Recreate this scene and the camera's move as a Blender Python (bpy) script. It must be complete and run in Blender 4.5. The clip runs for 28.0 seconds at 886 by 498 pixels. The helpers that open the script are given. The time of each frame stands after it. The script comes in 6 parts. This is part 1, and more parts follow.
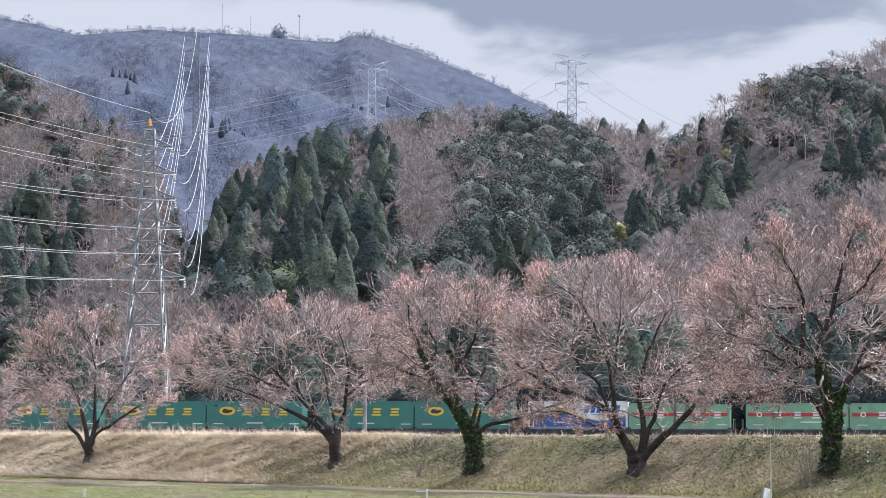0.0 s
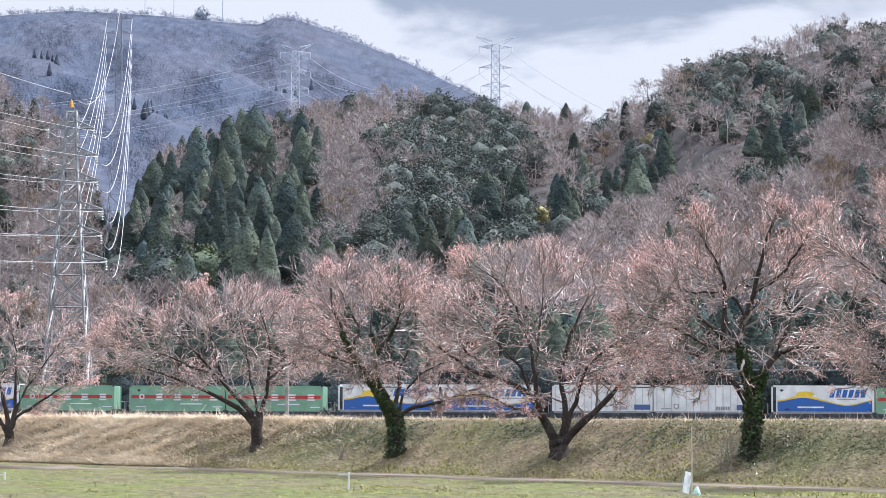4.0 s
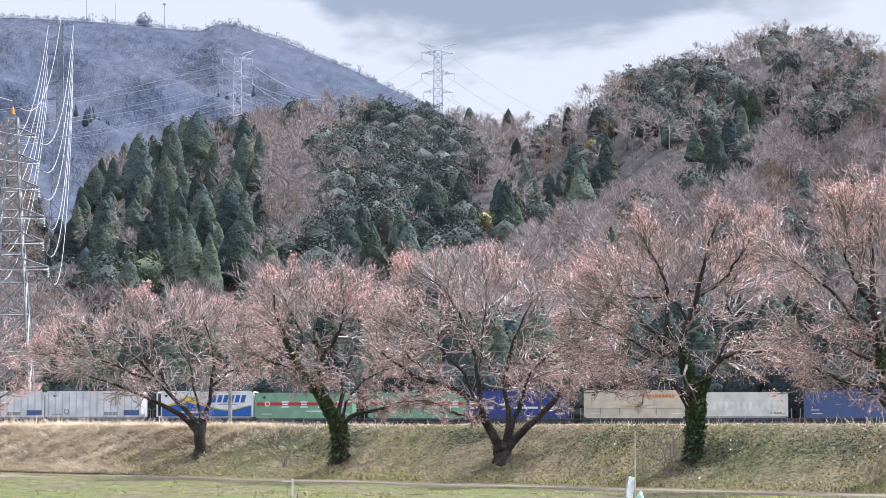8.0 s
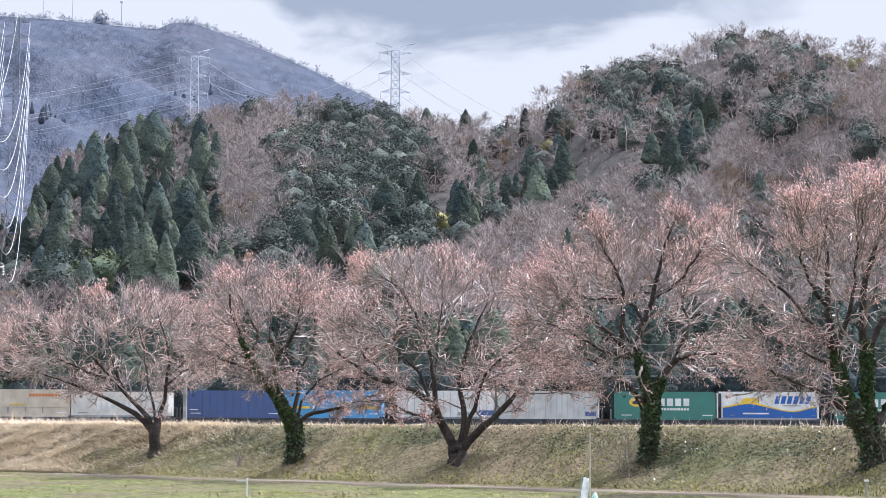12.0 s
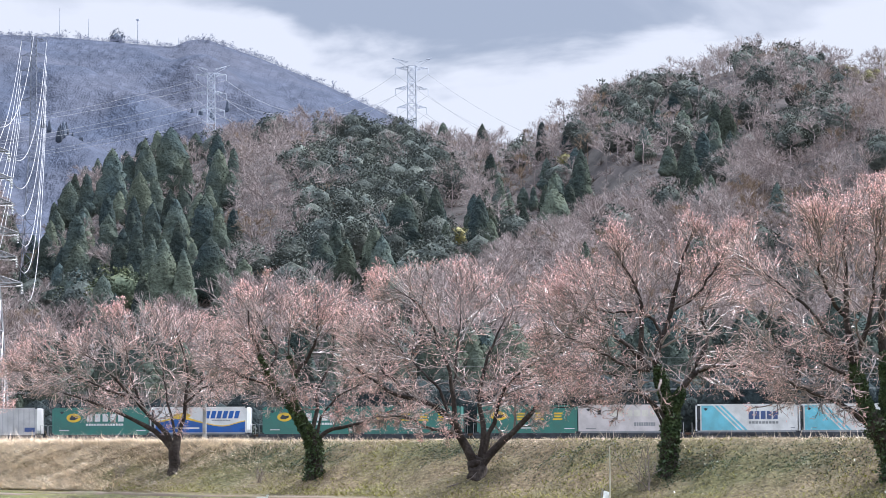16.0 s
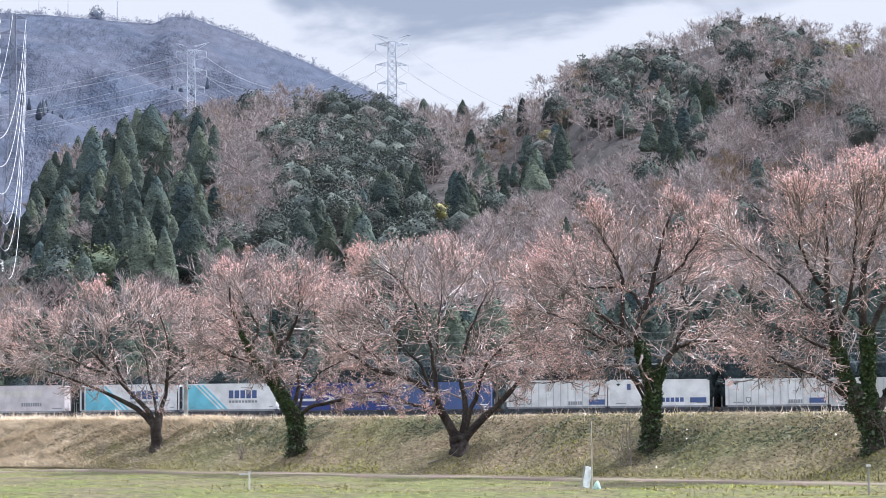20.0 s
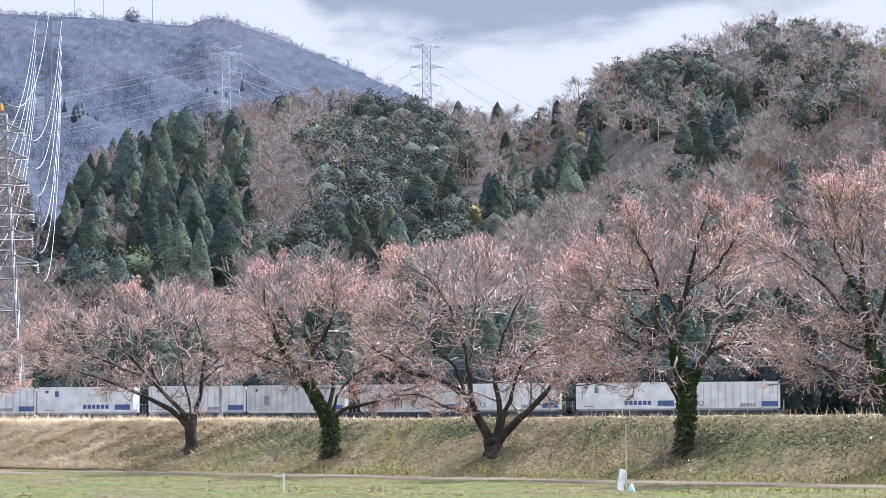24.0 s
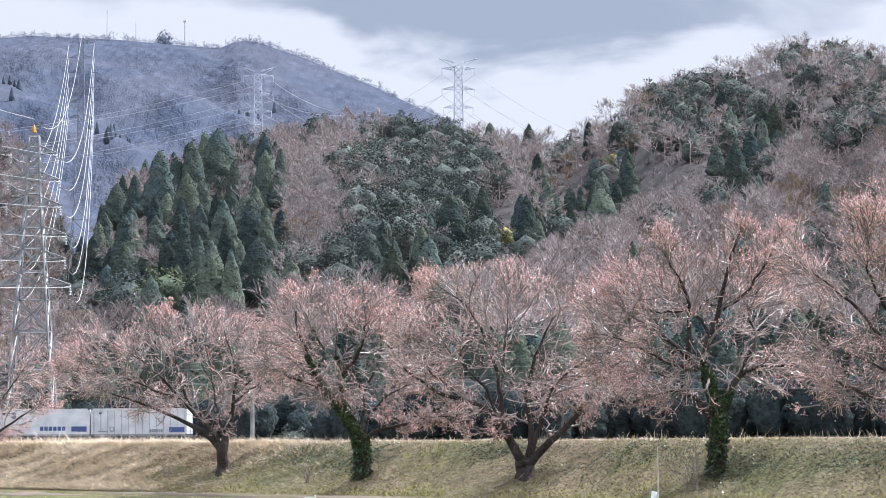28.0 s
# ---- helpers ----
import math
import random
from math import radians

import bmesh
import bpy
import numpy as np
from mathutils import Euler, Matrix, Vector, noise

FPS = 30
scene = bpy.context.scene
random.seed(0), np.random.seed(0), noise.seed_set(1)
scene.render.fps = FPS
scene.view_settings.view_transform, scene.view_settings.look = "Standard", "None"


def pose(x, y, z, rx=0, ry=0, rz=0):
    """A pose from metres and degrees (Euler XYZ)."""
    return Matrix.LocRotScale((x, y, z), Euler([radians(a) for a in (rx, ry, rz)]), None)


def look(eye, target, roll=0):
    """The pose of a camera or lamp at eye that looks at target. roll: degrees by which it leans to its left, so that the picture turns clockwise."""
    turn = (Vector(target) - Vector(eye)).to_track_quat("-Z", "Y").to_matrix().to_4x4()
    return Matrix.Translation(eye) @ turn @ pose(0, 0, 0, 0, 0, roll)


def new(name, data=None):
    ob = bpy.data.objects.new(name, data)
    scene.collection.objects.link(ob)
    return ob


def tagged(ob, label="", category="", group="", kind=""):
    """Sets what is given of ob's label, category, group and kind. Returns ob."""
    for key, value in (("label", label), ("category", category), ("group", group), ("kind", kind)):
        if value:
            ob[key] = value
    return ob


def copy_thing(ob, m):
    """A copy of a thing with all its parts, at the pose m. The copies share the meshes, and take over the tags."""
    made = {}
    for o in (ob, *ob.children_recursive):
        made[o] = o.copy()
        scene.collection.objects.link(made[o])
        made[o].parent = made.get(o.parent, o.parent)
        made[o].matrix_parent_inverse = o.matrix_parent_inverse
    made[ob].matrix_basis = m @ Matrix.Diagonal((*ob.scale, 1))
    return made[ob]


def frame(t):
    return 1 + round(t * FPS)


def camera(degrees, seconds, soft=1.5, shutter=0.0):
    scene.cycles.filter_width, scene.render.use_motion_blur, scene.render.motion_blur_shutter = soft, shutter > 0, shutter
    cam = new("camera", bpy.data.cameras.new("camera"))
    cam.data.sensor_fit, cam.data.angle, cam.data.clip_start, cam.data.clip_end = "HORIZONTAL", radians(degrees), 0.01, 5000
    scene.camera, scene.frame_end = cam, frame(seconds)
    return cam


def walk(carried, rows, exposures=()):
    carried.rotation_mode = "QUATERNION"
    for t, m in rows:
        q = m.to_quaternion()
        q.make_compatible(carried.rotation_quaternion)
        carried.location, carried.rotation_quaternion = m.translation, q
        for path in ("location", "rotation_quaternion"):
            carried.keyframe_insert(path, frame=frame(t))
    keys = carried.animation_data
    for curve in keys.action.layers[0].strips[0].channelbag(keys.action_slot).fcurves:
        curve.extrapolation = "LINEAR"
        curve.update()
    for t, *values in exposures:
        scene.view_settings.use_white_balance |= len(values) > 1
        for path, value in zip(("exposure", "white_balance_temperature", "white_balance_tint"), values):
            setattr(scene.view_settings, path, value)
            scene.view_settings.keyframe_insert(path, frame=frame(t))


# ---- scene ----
# ---- camera: hand-held on one spot, long lens ----
cam = camera(20.0, 28.0, soft=0.5)
EYE = 1.8
TURNS = [
    (0.0, 94.360, -0.200, 0.000),
    (0.5, 94.363, -0.387, -0.203),
    (1.0, 94.404, -0.492, -0.457),
    (1.5, 94.353, -0.513, -0.683),
    (2.0, 94.255, -0.444, -0.875),
    (2.5, 94.109, -0.382, -1.082),
    (3.0, 94.013, -0.346, -1.313),
    (3.5, 93.972, -0.309, -1.550),
    (5.5, 94.191, -0.226, -2.287),
    (6.0, 94.265, -0.172, -2.416),
    (6.5, 94.296, -0.158, -2.542),
    (7.0, 94.278, -0.086, -2.666),
    (7.5, 94.219, -0.094, -2.828),
    (8.0, 94.131, -0.007, -3.051),
    (8.5, 94.032, 0.021, -3.329),
    (9.0, 93.962, -0.011, -3.605),
    (9.5, 93.905, -0.008, -3.811),
    (10.0, 93.877, -0.075, -3.959),
    (10.5, 93.878, -0.138, -4.056),
    (11.0, 93.910, -0.245, -4.120),
    (11.5, 94.009, -0.290, -4.124),
    (12.0, 94.138, -0.290, -4.070),
    (12.5, 94.291, -0.261, -3.956),
    (13.0, 94.407, -0.225, -3.825),
    (13.5, 94.469, -0.083, -3.677),
    (15.5, 94.461, 0.136, -3.618),
    (16.0, 94.475, 0.203, -3.625),
    (16.5, 94.448, 0.263, -3.624),
    (17.0, 94.350, 0.320, -3.622),
    (17.5, 94.233, 0.355, -3.652),
    (18.0, 94.118, 0.427, -3.691),
    (18.5, 94.010, 0.491, -3.776),
    (19.0, 93.956, 0.490, -3.877),
    (19.5, 93.925, 0.510, -3.976),
    (20.0, 93.927, 0.471, -4.038),
    (20.5, 93.956, 0.457, -4.047),
    (21.0, 94.002, 0.418, -4.013),
    (21.5, 94.044, 0.380, -3.914),
    (23.5, 94.019, 0.332, -3.379),
    (24.0, 93.984, 0.355, -3.260),
    (24.5, 93.974, 0.323, -3.143),
    (25.0, 94.021, 0.270, -3.032),
    (25.5, 94.111, 0.236, -2.965),
    (26.0, 94.225, 0.211, -2.953),
    (26.5, 94.336, 0.167, -2.963),
    (27.0, 94.394, 0.246, -2.892),
    (27.5, 94.433, 0.236, -2.761),
    (28.0, 94.485, 0.282, -2.542),
]
walk(cam, [(t, pose(0, 0, EYE, rx, ry, rz)) for t, rx, ry, rz in TURNS], exposures=[(0.0, 0.3, 5880, 13), (1.0, 0.55, 5880, 13), (28.0, 0.55, 5880, 13)])

# ---- world, sun ----
SUN_EL, SUN_AZ = radians(50), radians(68)      # azimuth clockwise from the view's +y
world = bpy.data.worlds.new("cloudy_sky")
scene.world = world
world.use_nodes = True
wn, wl = world.node_tree.nodes, world.node_tree.links
wn.clear()


def wnode(kind, **values):
    n = wn.new(kind)
    for k, v in values.items():
        n.inputs[k].default_value = v
    return n


w_out = wn.new("ShaderNodeOutputWorld")
w_bg = wn.new("ShaderNodeBackground")
w_sky = wn.new("ShaderNodeTexSky")
w_sky.sky_type, w_sky.sun_disc = "NISHITA", False
w_sky.sun_elevation, w_sky.sun_rotation = SUN_EL, SUN_AZ
w_sky.dust_density = 2.0
w_co = wn.new("ShaderNodeTexCoord")


def wmath(op, a, b):
    n = wn.new("ShaderNodeMath")
    n.operation = op
    for i, v in enumerate((a, b)):
        if isinstance(v, (int, float)):
            n.inputs[i].default_value = v
        else:
            wl.new(v, n.inputs[i])
    return n.outputs["Value"]


def wcloud(scale, place, detail=6.0):
    m = wn.new("ShaderNodeMapping")
    m.inputs["Scale"].default_value, m.inputs["Location"].default_value = scale, place
    n = wnode("ShaderNodeTexNoise", Scale=1.0, Detail=detail, Roughness=0.5, Distortion=0.4)
    wl.new(w_co.outputs["Generated"], m.inputs["Vector"])
    wl.new(m.outputs["Vector"], n.inputs["Vector"])
    return n.outputs["Fac"]


def wmap(value, f0, f1, t0, t1):
    n = wn.new("ShaderNodeMapRange")
    n.interpolation_type = "SMOOTHSTEP"
    for k, v in (("From Min", f0), ("From Max", f1), ("To Min", t0), ("To Max", t1)):
        n.inputs[k].default_value = v
    wl.new(value, n.inputs["Value"])
    return n.outputs["Result"]


# a grey cloud deck overhead that thins to bright cloud low over the hills; brighter towards the zenith
w_xyz = wn.new("ShaderNodeSeparateXYZ")
wl.new(w_co.outputs["Generated"], w_xyz.inputs["Vector"])
low_z, low_x = w_xyz.outputs["Z"], w_xyz.outputs["X"]
aside = wmath("SUBTRACT", low_x, 0.09)
edge = wmath("ADD", wmath("SUBTRACT", low_z, wmath("MINIMUM", wmath("MULTIPLY", wmath("MULTIPLY", aside, aside), 1.6), 0.03)), wmath("MULTIPLY", wmath("SUBTRACT", wcloud((12, 12, 34), (0.7, 0.2, 0.1)), 0.5), 0.06))
deck = wmap(edge, 0.145, 0.157, 0.0, 1.0)
breaks = wmap(wcloud((5, 5, 16), (2.3, 0.4, 0.9), 8.0), 0.40, 0.60, 1.0, 0.15)
w_cloud = wn.new("ShaderNodeMix")
w_cloud.data_type = "RGBA"
w_cloud.inputs["A"].default_value, w_cloud.inputs["B"].default_value = (0.90, 0.91, 0.95, 1), (0.44, 0.49, 0.58, 1)
wl.new(wmath("MULTIPLY", deck, breaks), w_cloud.inputs["Factor"])
w_mul = wn.new("ShaderNodeVectorMath")
w_mul.operation = "SCALE"
wl.new(w_cloud.outputs["Result"], w_mul.inputs[0])
wl.new(wmath("MULTIPLY", wmap(low_z, 0.16, 0.95, 1.0, 3.5), 8.5), w_mul.inputs["Scale"])
w_mix = wn.new("ShaderNodeMix")
w_mix.data_type = "RGBA"
w_mix.inputs["Factor"].default_value = 0.94
wl.new(w_sky.outputs["Color"], w_mix.inputs["A"])
wl.new(w_mul.outputs["Vector"], w_mix.inputs["B"])
wl.new(w_mix.outputs["Result"], w_bg.inputs["Color"])
w_bg.inputs["Strength"].default_value = 0.078
wl.new(w_bg.outputs["Background"], w_out.inputs["Surface"])

sun = new("sun", bpy.data.lights.new("sun", "SUN"))
sun.data.energy, sun.data.angle, sun.data.color = 5.0, radians(2), (1.0, 0.96, 0.91)
sun.matrix_world = look((0, 0, 0), (-math.sin(SUN_AZ) * math.cos(SUN_EL), -math.cos(SUN_AZ) * math.cos(SUN_EL), -math.sin(SUN_EL)))


# ---- materials ----
def material(name, colour, rough=0.8, metal=0.0, vary=0.25, scale=3.0, fine=40.0, bump=0.2, tint=None, island=0.0, spec=0.3, space="Object", relief=0.02):
    """Two scales of noise on a base colour: broad stains (towards tint) and fine grain; island: spread of value from piece to piece."""
    m = bpy.data.materials.new(name)
    m.use_nodes = True
    n, l = m.node_tree.nodes, m.node_tree.links
    b = n["Principled BSDF"]
    b.inputs["Roughness"].default_value, b.inputs["Metallic"].default_value = rough, metal
    b.inputs["Specular IOR Level"].default_value = spec
    co = n.new("ShaderNodeTexCoord")
    big, small = n.new("ShaderNodeTexNoise"), n.new("ShaderNodeTexNoise")
    big.inputs["Scale"].default_value, big.inputs["Detail"].default_value = scale, 4
    small.inputs["Scale"].default_value, small.inputs["Detail"].default_value = fine, 5
    l.new(co.outputs[space], big.inputs["Vector"])
    l.new(co.outputs[space], small.inputs["Vector"])
    mix = n.new("ShaderNodeMix")
    mix.data_type = "RGBA"
    mix.inputs["A"].default_value = (*colour, 1)
    mix.inputs["B"].default_value = (*(tint or [c * 0.55 for c in colour]), 1)
    ramp = n.new("ShaderNodeMapRange")
    ramp.inputs["From Min"].default_value, ramp.inputs["From Max"].default_value = 0.38, 0.64
    l.new(big.outputs["Fac"], ramp.inputs["Value"])
    l.new(ramp.outputs["Result"], mix.inputs["Factor"])
    grain = n.new("ShaderNodeMapRange")
    grain.inputs["From Min"].default_value, grain.inputs["From Max"].default_value = 0.25, 0.75
    grain.inputs["To Min"].default_value, grain.inputs["To Max"].default_value = 1 - vary, 1 + vary
    l.new(small.outputs["Fac"], grain.inputs["Value"])
    hue = n.new("ShaderNodeHueSaturation")
    l.new(mix.outputs["Result"], hue.inputs["Color"])
    value = grain.outputs["Result"]
    if island:
        geo = n.new("ShaderNodeNewGeometry")
        piece = n.new("ShaderNodeMapRange")
        piece.inputs["To Min"].default_value, piece.inputs["To Max"].default_value = 1 - island, 1 + island
        l.new(geo.outputs["Random Per Island"], piece.inputs["Value"])
        prod = n.new("ShaderNodeMath")
        prod.operation = "MULTIPLY"
        l.new(value, prod.inputs[0])
        l.new(piece.outputs["Result"], prod.inputs[1])
        value = prod.outputs["Value"]
    l.new(value, hue.inputs["Value"])
    l.new(hue.outputs["Color"], b.inputs["Base Color"])
    if bump:
        bp = n.new("ShaderNodeBump")
        bp.inputs["Strength"].default_value, bp.inputs["Distance"].default_value = bump, relief
        l.new(small.outputs["Fac"], bp.inputs["Height"])
        l.new(bp.outputs["Normal"], b.inputs["Normal"])
    return m


M = {
    "soil": material("field_grass", (0.105, 0.118, 0.032), 0.95, scale=0.3, fine=4, tint=(0.115, 0.098, 0.052), vary=0.6, bump=0.8, relief=0.06),
    "bank": material("bank_turf", (0.165, 0.128, 0.078), 0.95, scale=0.3, fine=9, tint=(0.105, 0.10, 0.045), vary=0.85, bump=0.8, relief=0.05),
    "path": material("dirt_path", (0.20, 0.145, 0.12), 0.95, scale=0.8, fine=14, tint=(0.17, 0.155, 0.095)),
    "straw": material("flattened_straw", (0.82, 0.73, 0.60), 0.8, island=0.6, vary=0.2, scale=0.18, fine=3, tint=(0.65, 0.565, 0.44), bump=0),
    "stubble": material("field_stubble", (0.37, 0.315, 0.165), 0.9, island=0.45, vary=0.2, scale=0.25, fine=3, tint=(0.28, 0.26, 0.13), bump=0, spec=0.15),
    "dry": material("dry_grass", (0.80, 0.69, 0.56), 0.85, island=0.45, vary=0.1, scale=0.5, tint=(0.64, 0.52, 0.38), bump=0),
    "green": material("green_grass", (0.245, 0.25, 0.042), 0.8, spec=0.15, island=0.6, vary=0.1, scale=0.6, tint=(0.28, 0.25, 0.10), bump=0),
    "weed": material("creeper_leaves", (0.075, 0.11, 0.055), 0.28, island=0.6, vary=0.1, bump=0),
    "bough": material("cherry_bough_bark", (0.115, 0.09, 0.08), 0.36, spec=0.6, scale=1.2, fine=9, tint=(0.26, 0.215, 0.195), vary=0.3, bump=0.4),
    "bark": material("cherry_bark", (0.030, 0.023, 0.020), 0.9, scale=2.0, fine=10, tint=(0.066, 0.054, 0.047), vary=0.5, bump=1.0, relief=0.06),
    "twig": material("cherry_twigs", (0.62, 0.44, 0.39), 0.4, spec=0.6, island=0.65, vary=0.15, scale=0.6, tint=(0.57, 0.44, 0.395), bump=0),
    "bud": material("cherry_buds", (0.80, 0.50, 0.46), 0.7, island=0.4, vary=0.1, bump=0, tint=(0.64, 0.40, 0.36), scale=0.35),
    "ivy": material("ivy_leaves", (0.045, 0.075, 0.032), 0.45, island=0.6, vary=0.1, bump=0, tint=(0.07, 0.10, 0.04)),
    # cedar and oak greens are lightened to include the hills' haze
    "cedar": material("hazed_cedar_foliage", (0.082, 0.097, 0.072), 0.95, spec=0.05, island=0.45, vary=0.45, scale=0.09, fine=1.8, tint=(0.050, 0.070, 0.070), bump=0.9, relief=0.5),
    # cedar green darkened to carry the shade of the wood's edge
    "shaded_cedar": material("shaded_cedar_foliage", (0.042, 0.052, 0.05), 0.95, spec=0.05, island=0.3, vary=0.5, scale=0.13, fine=1.8, tint=(0.03, 0.04, 0.042), bump=0.9, relief=0.5),
    "oak": material("hazed_evergreen_foliage", (0.125, 0.138, 0.118), 0.95, spec=0.05, island=0.4, vary=0.4, scale=0.10, fine=1.8, tint=(0.085, 0.10, 0.092), bump=0.9, relief=0.5),
    "laurel": material("laurel_foliage", (0.14, 0.155, 0.085), 0.9, spec=0.1, island=0.4, vary=0.4, scale=0.12, fine=1.8, tint=(0.10, 0.125, 0.085), bump=0.6, relief=0.4),
    "yellow": material("young_leaves", (0.24, 0.22, 0.08), 0.7, island=0.4, vary=0.15, bump=0),
    "bare": material("bare_wood", (0.38, 0.325, 0.305), 0.85, island=0.4, vary=0.15, scale=0.07, fine=1.0, tint=(0.27, 0.222, 0.206), bump=0),
    "brush": material("brushwood", (0.25, 0.21, 0.19), 0.9, island=0.4, vary=0.15, scale=0.05, fine=1.0, tint=(0.145, 0.118, 0.105), bump=0),
    "tan": material("bare_wood_tan", (0.32, 0.235, 0.165), 0.85, island=0.35, vary=0.15, scale=0.02, fine=1.0, bump=0),
    # the blue-grey of the mountain woods is haze mixed into their colour
    "far": material("hazed_far_wood", (0.31, 0.325, 0.385), 0.95, spec=0.1, island=0.15, vary=0.15, scale=0.008, fine=0.2, tint=(0.255, 0.28, 0.355), bump=0),
    "fardark": material("hazed_far_evergreen", (0.10, 0.122, 0.160), 0.9, island=0.3, vary=0.15, scale=0.01, fine=0.3, bump=0),
    "steel": material("galvanised_steel", (0.36, 0.365, 0.37), 0.5, 0.1, scale=0.4, fine=6, vary=0.1, bump=0),
    # paler and bluer than the near tower's steel
    "farsteel": material("pale_blue_steel", (0.66, 0.70, 0.76), 0.6, 0.0, scale=0.2, fine=4, vary=0.1, bump=0),
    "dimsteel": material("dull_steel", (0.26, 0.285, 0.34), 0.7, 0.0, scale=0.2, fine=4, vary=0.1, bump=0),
    "wire": material("aluminium_cable", (0.66, 0.66, 0.66), 0.5, 0.0, vary=0.05, bump=0),
    "concrete": material("concrete", (0.36, 0.35, 0.33), 0.85, scale=0.8, fine=20),
    "ballast": material("ballast", (0.24, 0.21, 0.185), 0.95, scale=1.0, fine=12, vary=0.5, bump=1.0),
    "rust": material("rusty_steel", (0.17, 0.10, 0.07), 0.7, 0.4, scale=2, fine=20),
    "under": material("wagon_frame", (0.075, 0.08, 0.095), 0.6, 0.3, scale=1.5, fine=20),
    "glass": material("insulator_porcelain", (0.75, 0.75, 0.73), 0.2, vary=0.05, bump=0),
    "white": material("white_paint", (0.74, 0.74, 0.74), 0.45, scale=0.7, fine=25, vary=0.06, tint=(0.62, 0.61, 0.60), bump=0.05),
    "orange": material("orange_paint", (0.60, 0.30, 0.05), 0.5, vary=0.1, bump=0),
}


def hazed_forest():
    """Leafless woods seen from afar: rounded crowns as relief, each a little lighter or darker, over broad patches of
    blue-grey and brown-grey, with haze put into the base colour.
    """
    m = material("hazed_forest", (0.092, 0.100, 0.128), 1.0, spec=0.0, vary=0.14, scale=0.006, fine=0.14, tint=(0.074, 0.088, 0.122), bump=0)
    n, l = m.node_tree.nodes, m.node_tree.links
    b = n["Principled BSDF"]
    co, place = n.new("ShaderNodeTexCoord"), n.new("ShaderNodeMapping")
    place.inputs["Scale"].default_value = (0.16, 0.030, 0.15)
    l.new(co.outputs["Object"], place.inputs["Vector"])
    warp = n.new("ShaderNodeTexNoise")
    warp.inputs["Scale"].default_value, warp.inputs["Detail"].default_value = 3.0, 5
    l.new(place.outputs["Vector"], warp.inputs["Vector"])
    mixed = n.new("ShaderNodeMix")
    mixed.data_type = "VECTOR"
    mixed.inputs["Factor"].default_value = 0.3
    l.new(place.outputs["Vector"], mixed.inputs["A"])
    l.new(warp.outputs["Color"], mixed.inputs["B"])
    cell = n.new("ShaderNodeTexVoronoi")
    cell.feature, cell.inputs["Scale"].default_value = "SMOOTH_F1", 1.0
    l.new(mixed.outputs["Result"], cell.inputs["Vector"])
    dome = n.new("ShaderNodeMath")
    dome.operation = "MULTIPLY_ADD"
    dome.inputs[1].default_value, dome.inputs[2].default_value = -1.0, 1.0
    l.new(cell.outputs["Distance"], dome.inputs[0])
    total = n.new("ShaderNodeMath")
    total.operation = "MULTIPLY_ADD"
    total.inputs[1].default_value = 0.5
    l.new(warp.outputs["Fac"], total.inputs[0])
    l.new(dome.outputs["Value"], total.inputs[2])
    relief = n.new("ShaderNodeBump")
    relief.inputs["Strength"].default_value, relief.inputs["Distance"].default_value = 0.6, 6.0
    l.new(total.outputs["Value"], relief.inputs["Height"])
    l.new(relief.outputs["Normal"], b.inputs["Normal"])
    # from crown to crown a little lighter or darker
    tone, split, shade = n.new("ShaderNodeMapRange"), n.new("ShaderNodeSeparateColor"), n.new("ShaderNodeVectorMath")
    tone.inputs["To Min"].default_value, tone.inputs["To Max"].default_value = 0.84, 1.16
    shade.operation = "SCALE"
    l.new(cell.outputs["Color"], split.inputs["Color"])
    l.new(split.outputs["Red"], tone.inputs["Value"])
    l.new(b.inputs["Base Color"].links[0].from_socket, shade.inputs[0])
    l.new(tone.outputs["Result"], shade.inputs["Scale"])
    l.new(shade.outputs["Vector"], b.inputs["Base Color"])
    return m


M["farfloor"] = hazed_forest()


# ---- mesh helpers ----
def mesh_np(name, verts, faces, smooth=False):
    """A mesh from arrays: verts (n, 3), faces (m, 3 or 4)."""
    verts, faces = np.asarray(verts, np.float32).reshape(-1, 3), np.asarray(faces, np.int32)
    me = bpy.data.meshes.new(name)
    k = faces.shape[1]
    me.vertices.add(len(verts))
    me.vertices.foreach_set("co", verts.ravel())
    me.loops.add(faces.size)
    me.loops.foreach_set("vertex_index", faces.ravel())
    me.polygons.add(len(faces))
    me.polygons.foreach_set("loop_start", np.arange(0, faces.size, k, dtype=np.int32))
    me.polygons.foreach_set("use_smooth", np.full(len(faces), smooth, dtype=bool))
    me.update(calc_edges=True)
    return me


def thing(name, me, mat, label="", category="", group="", kind=""):
    ob = new(name, me)
    if me is not None and mat is not None:
        me.materials.append(mat)
    return tagged(ob, label, category, group, kind)


def part(name, me, mat, parent, label="", kind=""):
    """One mesh object under a thing or a part; me is a mesh or a bmesh."""
    if isinstance(me, bmesh.types.BMesh):
        bm, me = me, bpy.data.meshes.new(name)
        bm.to_mesh(me)
        bm.free()
    if mat is not None and not me.materials:
        me.materials.append(mat)
    ob = new(name, me)
    ob.parent = parent
    return tagged(ob, label, kind=kind)


def box(bm, x0, x1, y0, y1, z0, z1, bevel=0.0):
    vs = [bm.verts.new((x, y, z)) for x in (x0, x1) for y in (y0, y1) for z in (z0, z1)]
    fs = [bm.faces.new([vs[i] for i in f]) for f in ((0, 1, 3, 2), (4, 6, 7, 5), (0, 4, 5, 1), (2, 3, 7, 6), (0, 2, 6, 4), (1, 5, 7, 3))]
    if bevel:
        bmesh.ops.bevel(bm, geom=list({e for f in fs for e in f.edges}), offset=bevel, segments=1, affect="EDGES")
    return bm


